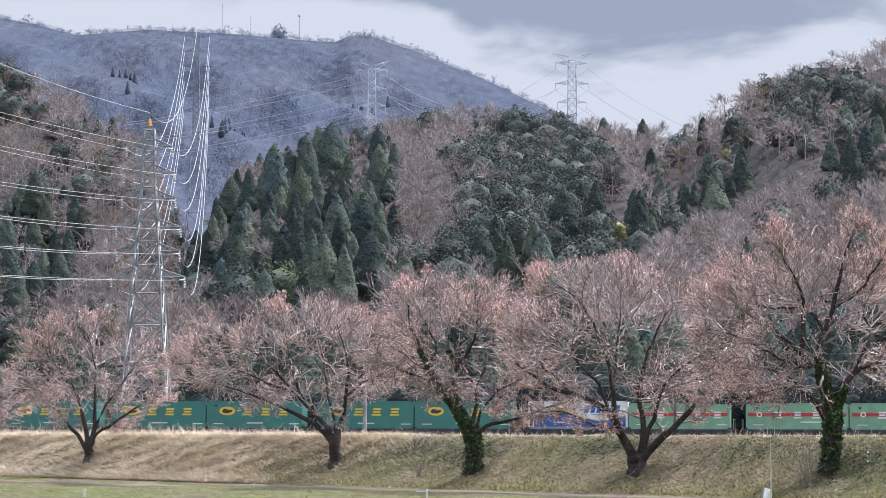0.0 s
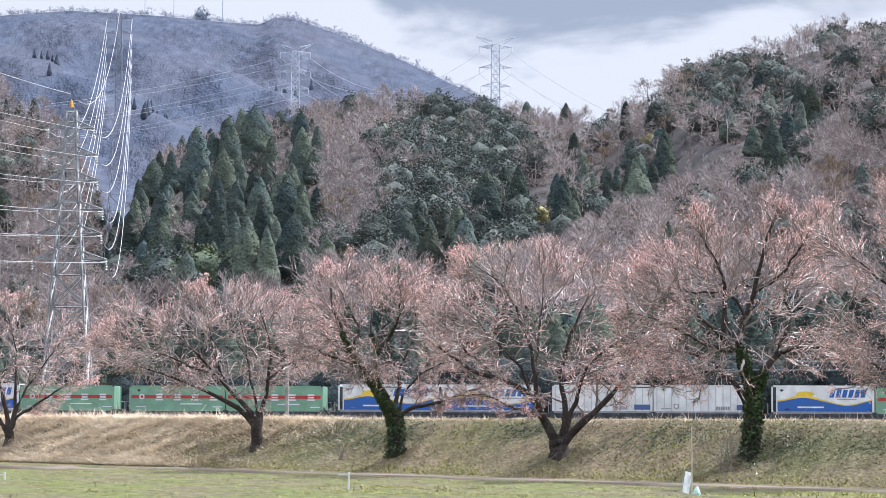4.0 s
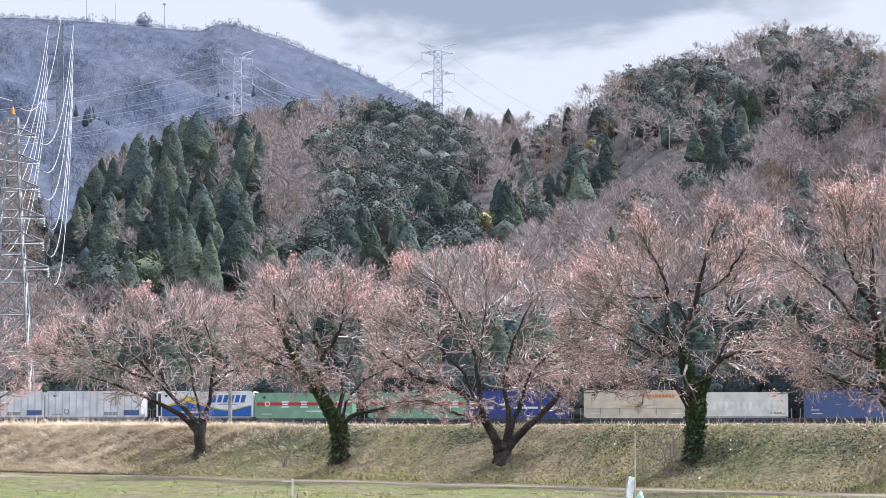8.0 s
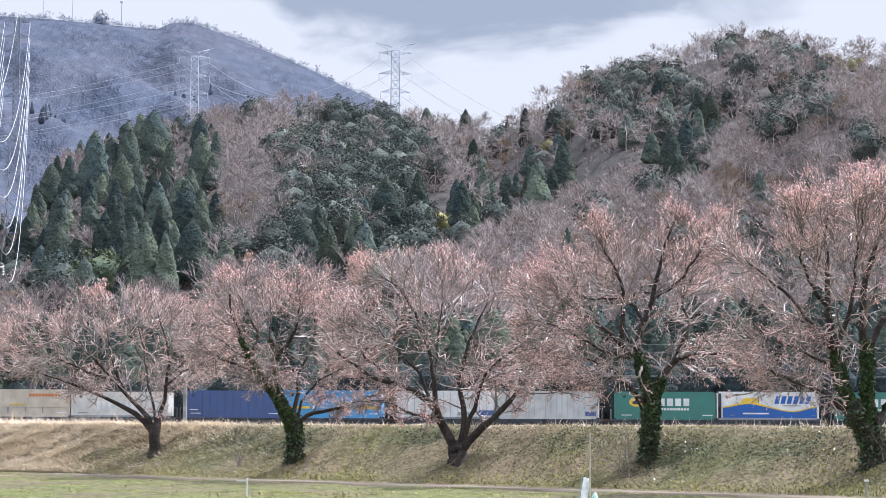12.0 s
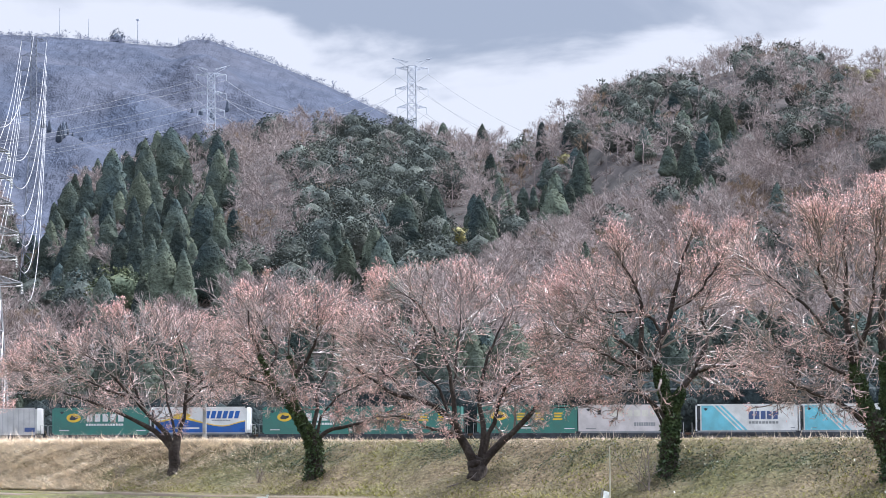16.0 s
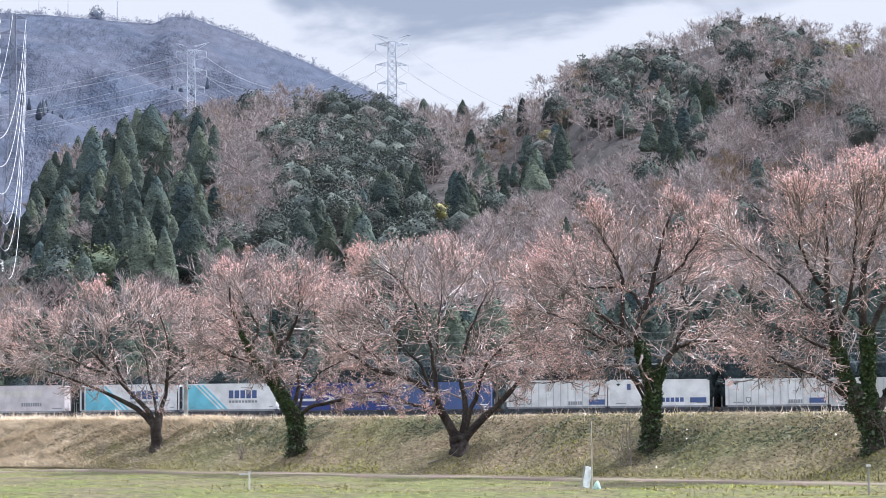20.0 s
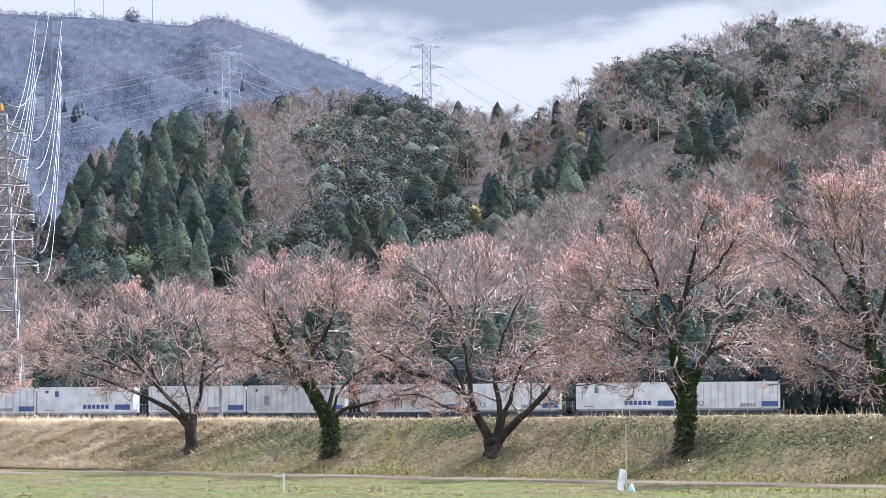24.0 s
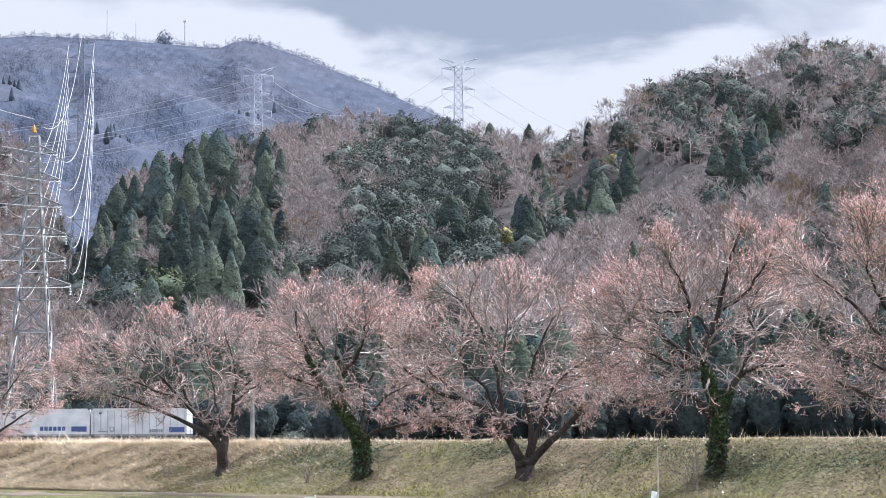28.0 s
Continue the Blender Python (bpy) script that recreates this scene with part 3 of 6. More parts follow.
def cherry_tree(x, y, z, ppm, base, limbs, crown, ivy=0.0, r0=0.36, label="", density=1.0):
    """A cherry tree. Limbs are drawn in sketch units, right and up from base; ppm sketch units are a metre.
    limbs: rows of points (right, up) with a radius at the start; the first row is the trunk."""
    root = new("cherry_tree")
    root.location = (x, y, z)
    tagged(root, label or "bare cherry tree with reddish buds on the bank slope", "tree", "row of cherry trees")
    lines = []
    for n, (pts, rad, depth) in enumerate(limbs):
        p = np.array([((px - base[0]) / ppm, 0.0, (base[1] - py) / ppm) for px, py in pts])
        p[:, 1] = np.linspace(0, 1, len(p)) ** 1.3 * depth
        if n == 0:
            p = np.vstack([[p[0, 0], 0, -0.75], p])
        elif np.linalg.norm(p[0] - lines[0][-1]) < 0.9:
            p = np.vstack([lines[0][8], p])
        ln = resample(p, 14)
        ln[1:-1] += rng.normal(0, 0.025, (12, 3))
        lines.append(ln)
    trunk, limb = lines[0], lines[1:]
    tr = np.concatenate([np.linspace(1.0, 0.8, 11), [0.72, 0.6, 0.35]]) * r0
    tr[:6] *= np.array([1.5, 1.32, 1.18, 1.1, 1.05, 1.02])
    v, q = tubes(trunk[None], tr[None], 12)
    v = v + 0.035 * np.sin(v[:, [1, 2, 0]] * 9 + v[:, [2, 0, 1]] * 6)
    part("trunk", mesh_np("trunk", v, q, True), M["bark"], root)
    cx, cz, rx, rz = crown
    cr = (np.array([(cx - base[0]) / ppm, 0, (base[1] - cz) / ppm]), np.array([rx / ppm, rx / ppm * 0.85, rz / ppm]) * 1.14)
    lim_r = []
    for ln, (pts, rad, depth) in zip(limb, limbs[1:]):
        r = rad * (0.16 + 0.78 * np.linspace(1, 0, 14) ** 1.2)
        lim_r.append(r)
        v, q = tubes(ln[None], r[None], 8)
        v = v + 0.012 * np.sin(v[:, [1, 2, 0]] * 17)
        part("limb", mesh_np("limb", v, q, True), M["bark"], root)
    L0, R0 = np.stack(limb), np.stack(lim_r)
    size = rx / ppm
    # boughs that fan out of the limbs round the whole crown
    l1, r1 = grow(L0, R0, 12, size * 0.50, 10, cr, 0.28, 0.20, 0.95, 0.17, 0.45, flat=0.75)
    r1 = np.clip(r1, 0.018, 0.055)
    l2, r2 = grow(np.concatenate([L0[:, 3:14], l1]), np.concatenate([R0[:, 3:14], r1]), 7, size * 0.28, 6, cr, 0.3, 0.16, 0.85, 0.15, 0.55, flat=0.85)
    l3, r3 = grow(l2, r2, 4, size * 0.16, 3, cr, 0.15, 0.18, 0.75, 0.2, 0.6)
    l4, r4 = grow(l3, r3, 3, size * 0.085, 2, cr, 0.15, 0.25, 0.7, 0.3, 0.7, 0.5)
    r2 = np.clip(r2, 0.012, 0.024)
    r3, r4 = np.clip(r3, 0.007, 0.011), np.clip(r4, 0.0042, 0.0065)
    part("branching", mesh_np("branching", *merge([tubes(l1, r1, 5), tubes(l2, r2, 4), tubes(l3[::3], r3[::3], 3)])), M["bough"], root, "grey-brown branches", kind="stuff")
    pale = np.arange(len(l3)) % 3 > 0
    part("crown", mesh_np("crown", *merge([tubes(l3[pale], r3[pale], 3), kites(l4[:, 0], l4[:, 1], r4[:, 0] * 0.85), kites(l4[:, 1], l4[:, 2], r4[:, 1] * 0.75)])), M["twig"], root, "fine reddish-brown twigs", kind="stuff")
    bp = np.concatenate([l4[:, 1], l4[:, 2], l3[:, 3], l3[:, 2]])
    # buds swell first on the outer and upper twigs, in patches
    q = (bp - cr[0]) / cr[1]
    lush = 0.32 + 0.32 * np.clip(q[:, 2] + 0.35, 0, 1) + 0.45 * np.sin(bp[:, 0] * 1.3 + x) * np.sin(bp[:, 2] * 1.9 + y)
    bp = bp[rng.random(len(bp)) < np.clip(lush * 0.8, 0.05, 1)]
    bv, bq = leaf_quads(bp + rng.normal(0, 0.015, bp.shape), 0.027)
    part("budding", mesh_np("budding", bv, bq), M["bud"], root, "swelling pink buds", kind="stuff")
    if ivy:
        src = [(trunk, tr)] + [(ln, r) for ln, r, spec in zip(limb, lim_r, limbs[1:]) if spec[1] > ivy]
        cs = []
        for ln, r in src:
            m = int(1500 * np.linalg.norm(np.diff(ln, axis=0), axis=1).sum())
            t = rng.uniform(0, 12.99 if ln is trunk else 9.0 if ivy < 0.12 else 4.5, m)
            i = t.astype(int)
            fr = (t - i)[:, None]
            c = ln[i] * (1 - fr) + ln[i + 1] * fr
            rr = np.interp(t, np.arange(14), r)
            bump = 1.0 + 0.2 * np.sin(t * 3.1) * np.sin(t * 1.3)
            cs.append(c + unit(rng.normal(0, 1, (m, 3))) * ((rr * 0.98 + 0.03) * bump * rng.uniform(0.9, 1.25, m))[:, None])
        c = np.concatenate(cs)
        v, q = leaf_quads(c, 0.05)
        part("ivy", mesh_np("ivy", v, q), M["ivy"], root, "dark glossy ivy leaves on the trunk", kind="stuff")
    return root


def tree_place(x0, base_v):
    """Where the line of sight at that bearing meets the bank slope at that drop (both in thousandths)."""
    b = x0 / 1000
    best = None
    for yy in np.arange(60, 130, 0.05):
        w = (yy - BANK_O[1]) * BANK_N[1] + b * yy * BANK_N[0]
        s = (yy - BANK_O[1]) * BANK_D[1] + b * yy * BANK_D[0]
        if w < 0.2:
            continue
        z = float(bank_z(s, w))
        miss = (z - EYE) / yy * 1000 - base_v
        if miss > 0:
            return b * yy, yy, z
    return b * 90, 90, 1.0


TREES = [
    # bearing, drop, base in the sketch, limbs: (points, radius, depth), crown (centre and half sizes)
    (-185, -9, (0, 377), [([(0, 377), (3, 337)], .3, 0), ([(3, 337), (27, 310), (54, 290), (74, 269)], .14, .5), ([(3, 337), (-27, 296), (-54, 269)], .14, -.8), ([(3, 340), (7, 296), (-3, 256)], .13, 1.2), ([(3, 337), (27, 290), (40, 236)], .11, -1.5)],
     (0, 222, 128, 81), 0, .28),
    (-140.9, -9.2, (120, 822), [([(120, 822), (122, 795), (124, 785)], .3, 0), ([(115, 790), (95, 770), (75, 745), (55, 715), (30, 695), (0, 675)], .12, .6), ([(120, 785), (118, 755), (105, 720), (95, 690), (85, 650), (60, 610)], .12, -.8), ([(125, 785), (130, 750), (130, 720), (130, 680), (125, 630), (110, 590)], .11, .8), ([(130, 775), (155, 760), (180, 745), (210, 720), (250, 700)], .11, -.4), ([(128, 770), (140, 735), (165, 700), (190, 660), (210, 630)], .10, 1.2), ([(112, 765), (105, 700), (75, 660), (30, 630)], .07, -1.4)],
     (112, 645, 160, 85), 0, .26),
    (-43.2, -10.6, (272, 792), [([(272, 792), (275, 755), (275, 728)], .3, 0), ([(265, 732), (235, 715), (200, 700), (165, 682), (110, 660), (40, 640)], .13, .5), ([(268, 728), (245, 705), (220, 685), (205, 660), (180, 640), (160, 610), (120, 585), (80, 560)], .13, -.9), ([(280, 728), (288, 700), (292, 670), (290, 650), (300, 625), (290, 580), (275, 540)], .12, .7), ([(292, 655), (315, 635), (335, 620), (345, 600), (350, 560)], .07, 1.2), ([(222, 685), (200, 640), (190, 600), (185, 560), (170, 520)], .07, 1.4), ([(289, 672), (320, 645), (370, 625)], .06, -1.2), ([(205, 660), (170, 655), (120, 630), (60, 615), (0, 610)], .06, -1.5), ([(275, 720), (260, 670), (255, 620), (240, 570), (235, 520)], .07, 1.8)],
     (195, 595, 205, 88), 0, .26),
    (12.1, -11.7, (520, 800), [([(520, 800), (522, 750), (507, 712)], .4, 0), ([(505, 715), (485, 680), (455, 655), (438, 640), (440, 610), (432, 590), (410, 565), (402, 545), (405, 510)], .20, -.4), ([(438, 640), (405, 630), (370, 615), (340, 600)], .07, .8), ([(440, 615), (460, 580), (440, 555), (425, 520), (400, 490)], .07, .9), ([(480, 680), (490, 620), (470, 585), (475, 550), (500, 520)], .12, .8), ([(535, 715), (560, 722), (590, 712), (620, 702), (650, 690), (700, 675)], .11, -.5), ([(515, 715), (530, 680), (520, 650), (545, 620), (560, 570), (550, 520)], .11, 1.2), ([(530, 700), (560, 660), (600, 640), (640, 635)], .07, -1.2), ([(490, 620), (510, 590), (520, 575), (530, 530), (520, 490)], .09, -1.4)],
     (488, 568, 175, 98), .115, .31),
    (77.1, -11.8, (804, 790), [([(804, 790), (800, 768), (797, 757)], .4, 0), ([(792, 755), (780, 730), (758, 684), (740, 672), (696, 658), (644, 643), (588, 600)], .19, -.5), ([(752, 678), (735, 632), (706, 606), (680, 581), (655, 539)], .07, .9), ([(765, 695), (758, 606), (727, 539), (706, 493), (655, 462)], .10, -.9), ([(762, 640), (766, 596), (778, 524), (784, 457)], .06, 1.5), ([(806, 755), (822, 720), (809, 684), (807, 637), (814, 606), (835, 560), (861, 493)], .14, .5), ([(823, 722), (840, 684), (838, 653), (861, 622), (912, 586), (964, 570)], .11, -1.3), ([(812, 762), (835, 745), (856, 725), (892, 689), (907, 673), (928, 637), (970, 622)], .18, -.3), ([(770, 715), (727, 712), (680, 686), (629, 686)], .08, 1.0), ([(696, 658), (640, 610), (610, 560), (600, 510)], .07, 1.3)],
     (785, 540, 215, 128), 0, .38),
    (153.4, -11.6, (1143, 790), [([(1143, 790), (1146, 740), (1150, 690), (1151, 668)], .4, 0), ([(1150, 670), (1138, 632), (1112, 606), (1120, 580), (1135, 545), (1155, 500), (1160, 450), (1165, 400), (1190, 360)], .19, -.3), ([(1112, 606), (1098, 580), (1070, 560), (1050, 540), (1020, 520), (985, 500), (940, 480)], .10, .9), ([(1098, 580), (1098, 520), (1095, 480), (1075, 440), (1050, 410), (1040, 380)], .10, -.9), ([(1155, 670), (1165, 645), (1185, 620), (1200, 605), (1240, 595), (1290, 600), (1320, 610)], .17, .5), ([(1112, 606), (1070, 600), (1020, 575), (980, 555), (920, 545)], .08, -1.2), ([(1190, 612), (1215, 570), (1225, 540), (1205, 505), (1240, 450), (1260, 400)], .08, 1.4), ([(1145, 690), (1115, 660), (1080, 640), (1030, 650), (970, 675), (930, 672)], .08, -.8), ([(1135, 545), (1110, 500), (1080, 500), (1030, 500), (1000, 470)], .07, 1.3), ([(1155, 500), (1200, 470), (1230, 420), (1250, 370)], .07, -1.4), ([(1115, 660), (1060, 615), (1000, 600), (940, 590)], .06, 1.0)],
     (1125, 512, 218, 155), .14, .29),
    (246.2, -11.0, (1548, 795), [([(1548, 795), (1540, 750), (1512, 715), (1492, 685)], .5, 0), ([(1490, 700), (1470, 690), (1455, 675), (1420, 660), (1390, 655), (1360, 640), (1330, 620), (1310, 610)], .13, -.5), ([(1490, 685), (1478, 640), (1475, 600), (1465, 560), (1463, 500), (1465, 430), (1460, 380), (1470, 330)], .20, .4), ([(1475, 600), (1440, 560), (1415, 520), (1380, 480), (1330, 440), (1300, 420)], .09, 1.2), ([(1530, 720), (1535, 650), (1530, 600), (1520, 540), (1522, 480), (1540, 430), (1560, 380), (1570, 300)], .20, -.2), ([(1550, 730), (1590, 660), (1640, 620), (1700, 590)], .15, .4), ([(1463, 520), (1430, 490), (1400, 440), (1400, 390)], .08, -1.2), ([(1530, 600), (1580, 520), (1620, 430), (1640, 350)], .11, 1.2), ([(1478, 640), (1420, 600), (1370, 590), (1310, 570)], .08, -1.0), ([(1475, 600), (1500, 520), (1500, 420), (1505, 340)], .09, -1.6)],
     (1500, 485, 245, 198), .17, .37),
]
TREE_LABELS = ["bare budding cherry tree, low crown, at the bank's foot"] * 2 + ["low spreading cherry tree in pink bud"] + \
    ["ivy-clad cherry tree with a leaning forked trunk"] + ["broad fan-shaped cherry tree in pink bud"] + \
    ["tall ivy-clad cherry tree with an upright trunk"] + ["large cherry tree with a thick ivy-covered trunk"]


def build_cherries():
    for (b, drop, base, limbs, crown, ivy, r0), label in zip(TREES, TREE_LABELS):
        x, y, z = tree_place(b, drop)
        cherry_tree(x, y, z, 4446 / y, base, limbs, crown, ivy, r0, label, 1.0)


build_cherries()


# ---- line of the railway ----
RAIL_Z, TRACK_Y, TRACK_K = 1.95, 240.0, 0.1755
E0, E1 = 1 / math.hypot(1, TRACK_K), -TRACK_K / math.hypot(1, TRACK_K)
HEAD = math.degrees(math.atan2(E1, E0))


def track_at(p, w):
    return p * E0 - w * E1, TRACK_Y + p * E1 + w * E0


# ---- woods on the hills ----
def core(profile, sides=7):
    """A closed dark body inside a crown: profile rows of (radius, height)."""
    p = np.array(profile, float)
    line = np.stack([np.zeros(len(p)), np.zeros(len(p)), p[:, 1]], -1)
    return tubes(line[None], p[None, :, 0], sides)


def lumpy(rows, sides, girth, centres, lift, spread):
    """A closed body 1 high with clumps: girth(z) is its outline, centres rows of (angle, height). Returns verts, triangles."""
    zs = 1 - np.linspace(0, 1, rows) ** 0.9 * 0.97
    Z, A = np.meshgrid(zs, np.arange(sides) * 2 * math.pi / sides, indexing="ij")
    A = A + (np.arange(rows) % 2)[:, None] * math.pi / sides + rng.normal(0, 0.3 / sides, Z.shape)
    G = girth(Z)
    da = np.abs((A[..., None] - centres[:, 0] + math.pi) % (2 * math.pi) - math.pi) * np.maximum(G, 0.03)[..., None]
    dz = Z[..., None] - centres[:, 1]
    hump = np.exp(-(da ** 2 + (dz * 0.8 + np.abs(dz) * 0.2) ** 2) / spread ** 2).max(-1)
    R = G * (1 - lift + 1.6 * lift * hump) + rng.normal(0, 0.007, Z.shape)
    R[0] = 0.004
    Zj = Z + rng.normal(0, 0.006, Z.shape)
    v = np.stack([R * np.cos(A), R * np.sin(A), Zj], -1).reshape(-1, 3)
    idx = np.arange(rows * sides).reshape(rows, sides)
    nx = np.roll(idx, -1, axis=1)
    t = np.concatenate([np.stack([idx[:-1], idx[1:], nx[1:]], -1).reshape(-1, 3), np.stack([idx[:-1], nx[1:], nx[:-1]], -1).reshape(-1, 3)])
    return v, t


def conifer_form(n=420, slim=0.24, rows=19, sides=18):
    """A cedar 1 high: a rounded cone of small clumps with short upturned sprays."""
    bulge = rng.uniform(0.5, 0.72)
    girth = lambda z: slim * np.clip((1 - z) * 1.25, 0, 1) ** bulge * np.interp(z, [0, 0.1, 0.22], [0.55, 0.85, 1.0])
    m = max(int(n * 0.26), 12)
    centres = np.stack([rng.uniform(0, 6.283, m), 1 - rng.random(m) ** 0.8 * 0.97], -1)
    body = lumpy(rows, sides, girth, centres, 0.2, 0.048 if n > 200 else 0.09)
    z, a = 1 - rng.random(n) ** 0.75 * 0.95, rng.uniform(0, 6.283, n)
    g = girth(z) * rng.uniform(0.84, 1.16, n)
    out = np.stack([np.cos(a), np.sin(a), np.zeros(n)], -1)
    root = out * (g * 0.9)[:, None] + np.array([0, 0, 1]) * z[:, None]
    tip = root + unit(out + rng.normal(0, 0.35, (n, 3)) + np.array([0, 0, 0.1])) * rng.uniform(0.02, 0.042, (n, 1))
    return merge([body, spikes(root, tip, rng.uniform(0.006, 0.012, n))])


def round_form(clumps=28, per=26):
    """An evergreen broadleaf 1 high: a dome of leafy clumps over a dark inside."""
    cv, ct = lumpy(7, 8, lambda z: 0.33 * np.sqrt(np.clip(1 - (z * 2 - 1.0) ** 2, 0.02, 1)), np.stack([rng.uniform(0, 6.283, 10), rng.uniform(0.2, 0.95, 10)], -1), 0.25, 0.2)
    ch = [(cv * np.array([1, 1, 0.82]), ct)]
    up = rng.uniform(-0.5, 1.0, clumps)
    a = np.arange(clumps) * 2.4 + rng.uniform(0, 0.8, clumps)
    flat = np.sqrt(np.clip(1 - up ** 2, 0, 1))
    c = np.stack([flat * np.cos(a) * 0.38, flat * np.sin(a) * 0.38, 0.50 + 0.36 * up], -1) * rng.uniform(0.82, 1.12, (clumps, 1))
    c = np.repeat(c, per, axis=0)
    d = unit(rng.normal(0, 1, c.shape) + np.array([0, 0, 0.35]))
    p = c + d * rng.uniform(0.04, 0.10, (len(c), 1))
    ch.append(spikes(p, p + unit(d * 0.7 + rng.normal(0, 0.7, p.shape)) * rng.uniform(0.04, 0.07, (len(p), 1)), rng.uniform(0.012, 0.022, len(p))))
    return merge(ch)


def spikes(root, tip, width):
    """Thin tapering twigs, one triangle each. Returns verts, triangles."""
    n = len(root)
    side = unit(np.cross(tip - root, rng.normal(0, 1, (n, 3)))) * np.asarray(width)[:, None]
    v = np.stack([root - side, root + side, tip], 1)
    return v.reshape(-1, 3), np.arange(n * 3).reshape(n, 3)


def bare_form(n1=9, n2=5, n3=7, tall=1.0, twig=0.0032, bole=0.0045):
    """A leafless tree 1 high: a rounded crown of fine twigs over a slender trunk."""
    trunk = np.array([[[0, 0, -0.05], [0.01, 0, 0.2], [-0.01, 0.01, 0.4], [0, 0, 0.52], [0.01, 0.01, 0.62]]])
    cr = (np.array([0, 0, 0.58]), np.array([0.44, 0.44, 0.40]) * tall)
    l1, r1 = grow(trunk, np.full((1, 5), 0.016), n1, 0.40, 2, cr, 0.3, 0.25, 0.9, 0.15, 0.7)
    l2, r2 = grow(l1, r1, n2, 0.26, 1, cr, 0.25, 0.2, 0.75, 0.15, 0.7)
    l3, r3 = grow(l2, r2, n3, 0.15, 1, cr, 0.1, 0.25, 0.85, 0.15, 0.7)
    v, q = tubes(trunk, np.array([[0.012, 0.010, 0.008, 0.006, 0.004]]), 3)
    ch = [(v, np.concatenate([q[:, :3], q[:, [0, 2, 3]]]))]
    for l, w in ((l1, bole), (l2, twig * 1.2), (l3, twig)):
        a, b = l[:, :-1].reshape(-1, 3), l[:, 1:].reshape(-1, 3)
        ch.append(spikes(a, b, np.full(len(a), w)))
    return merge(ch)


def edge_form(n=520):
    """A tree of the wood's edge, 1 high: a bare bole and a hanging dark crown above it."""
    line = np.array([[[0, 0, -0.04], [0.006, 0, 0.25], [-0.004, 0.004, 0.5], [0, 0, 0.7]]])
    v, q = tubes(line, np.array([[0.014, 0.012, 0.010, 0.006]]), 5)
    bv, bt = lumpy(9, 10, lambda z: 0.23 * np.sqrt(np.clip(1 - (z * 1.9 - 0.9) ** 2, 0.02, 1)), np.stack([rng.uniform(0, 6.283, 24), rng.uniform(0.05, 0.98, 24)], -1), 0.25, 0.12)
    bv = bv * np.array([1, 1, 0.68]) + np.array([0, 0, 0.32])
    a, z = rng.uniform(0, 6.283, n), rng.uniform(0.33, 0.98, n)
    g = 0.23 * np.sqrt(np.clip(1 - ((z - 0.32) / 0.68 * 1.9 - 0.9) ** 2, 0.02, 1))
    out = np.stack([np.cos(a), np.sin(a), np.zeros(n)], -1)
    p = out * g[:, None] + np.array([0, 0, 1]) * z[:, None]
    return merge([(v, np.concatenate([q[:, :3], q[:, [0, 2, 3]]])), (bv, bt), spikes(p, p + unit(out + rng.normal(0, 0.5, (n, 3))) * 0.03, rng.uniform(0.004, 0.008, n))])


def fuzzy_form(n=44, wide=1.0):
    """A leafless shrub 1 high: a low fan of twigs."""
    d = unit(rng.normal(0, 1, (n, 3)) + np.array([0, 0, 0.7]))
    d[:, 2] = np.abs(d[:, 2])
    root = d * np.array([0.3, 0.3, 0.2]) * rng.uniform(0.2, 1, (n, 1))
    tip = root + unit(d + rng.normal(0, 0.4, (n, 3)) + np.array([0, 0, 0.4])) * rng.uniform(0.4, 0.8, (n, 1))
    return spikes(root, tip, rng.uniform(0.010, 0.022, n) * wide)


def plant(form, x, y, z, height, fat=1.0):
    """Copies of a form, joined: one turned and scaled at every place."""
    v, q = form
    n = len(x)
    a = rng.uniform(0, 2 * math.pi, n)
    wide = height * fat * rng.uniform(0.85, 1.2, n)
    c, s = np.cos(a)[:, None], np.sin(a)[:, None]
    X = (v[None, :, 0] * c - v[None, :, 1] * s) * wide[:, None] + x[:, None]
    Y = (v[None, :, 0] * s + v[None, :, 1] * c) * wide[:, None] + y[:, None]
    Z = v[None, :, 2] * height[:, None] + z[:, None]
    V = np.stack([X, Y, Z], -1).reshape(-1, 3)
    Q = (q[None] + (np.arange(n) * len(v))[:, None, None]).reshape(-1, q.shape[1])
    return V, Q


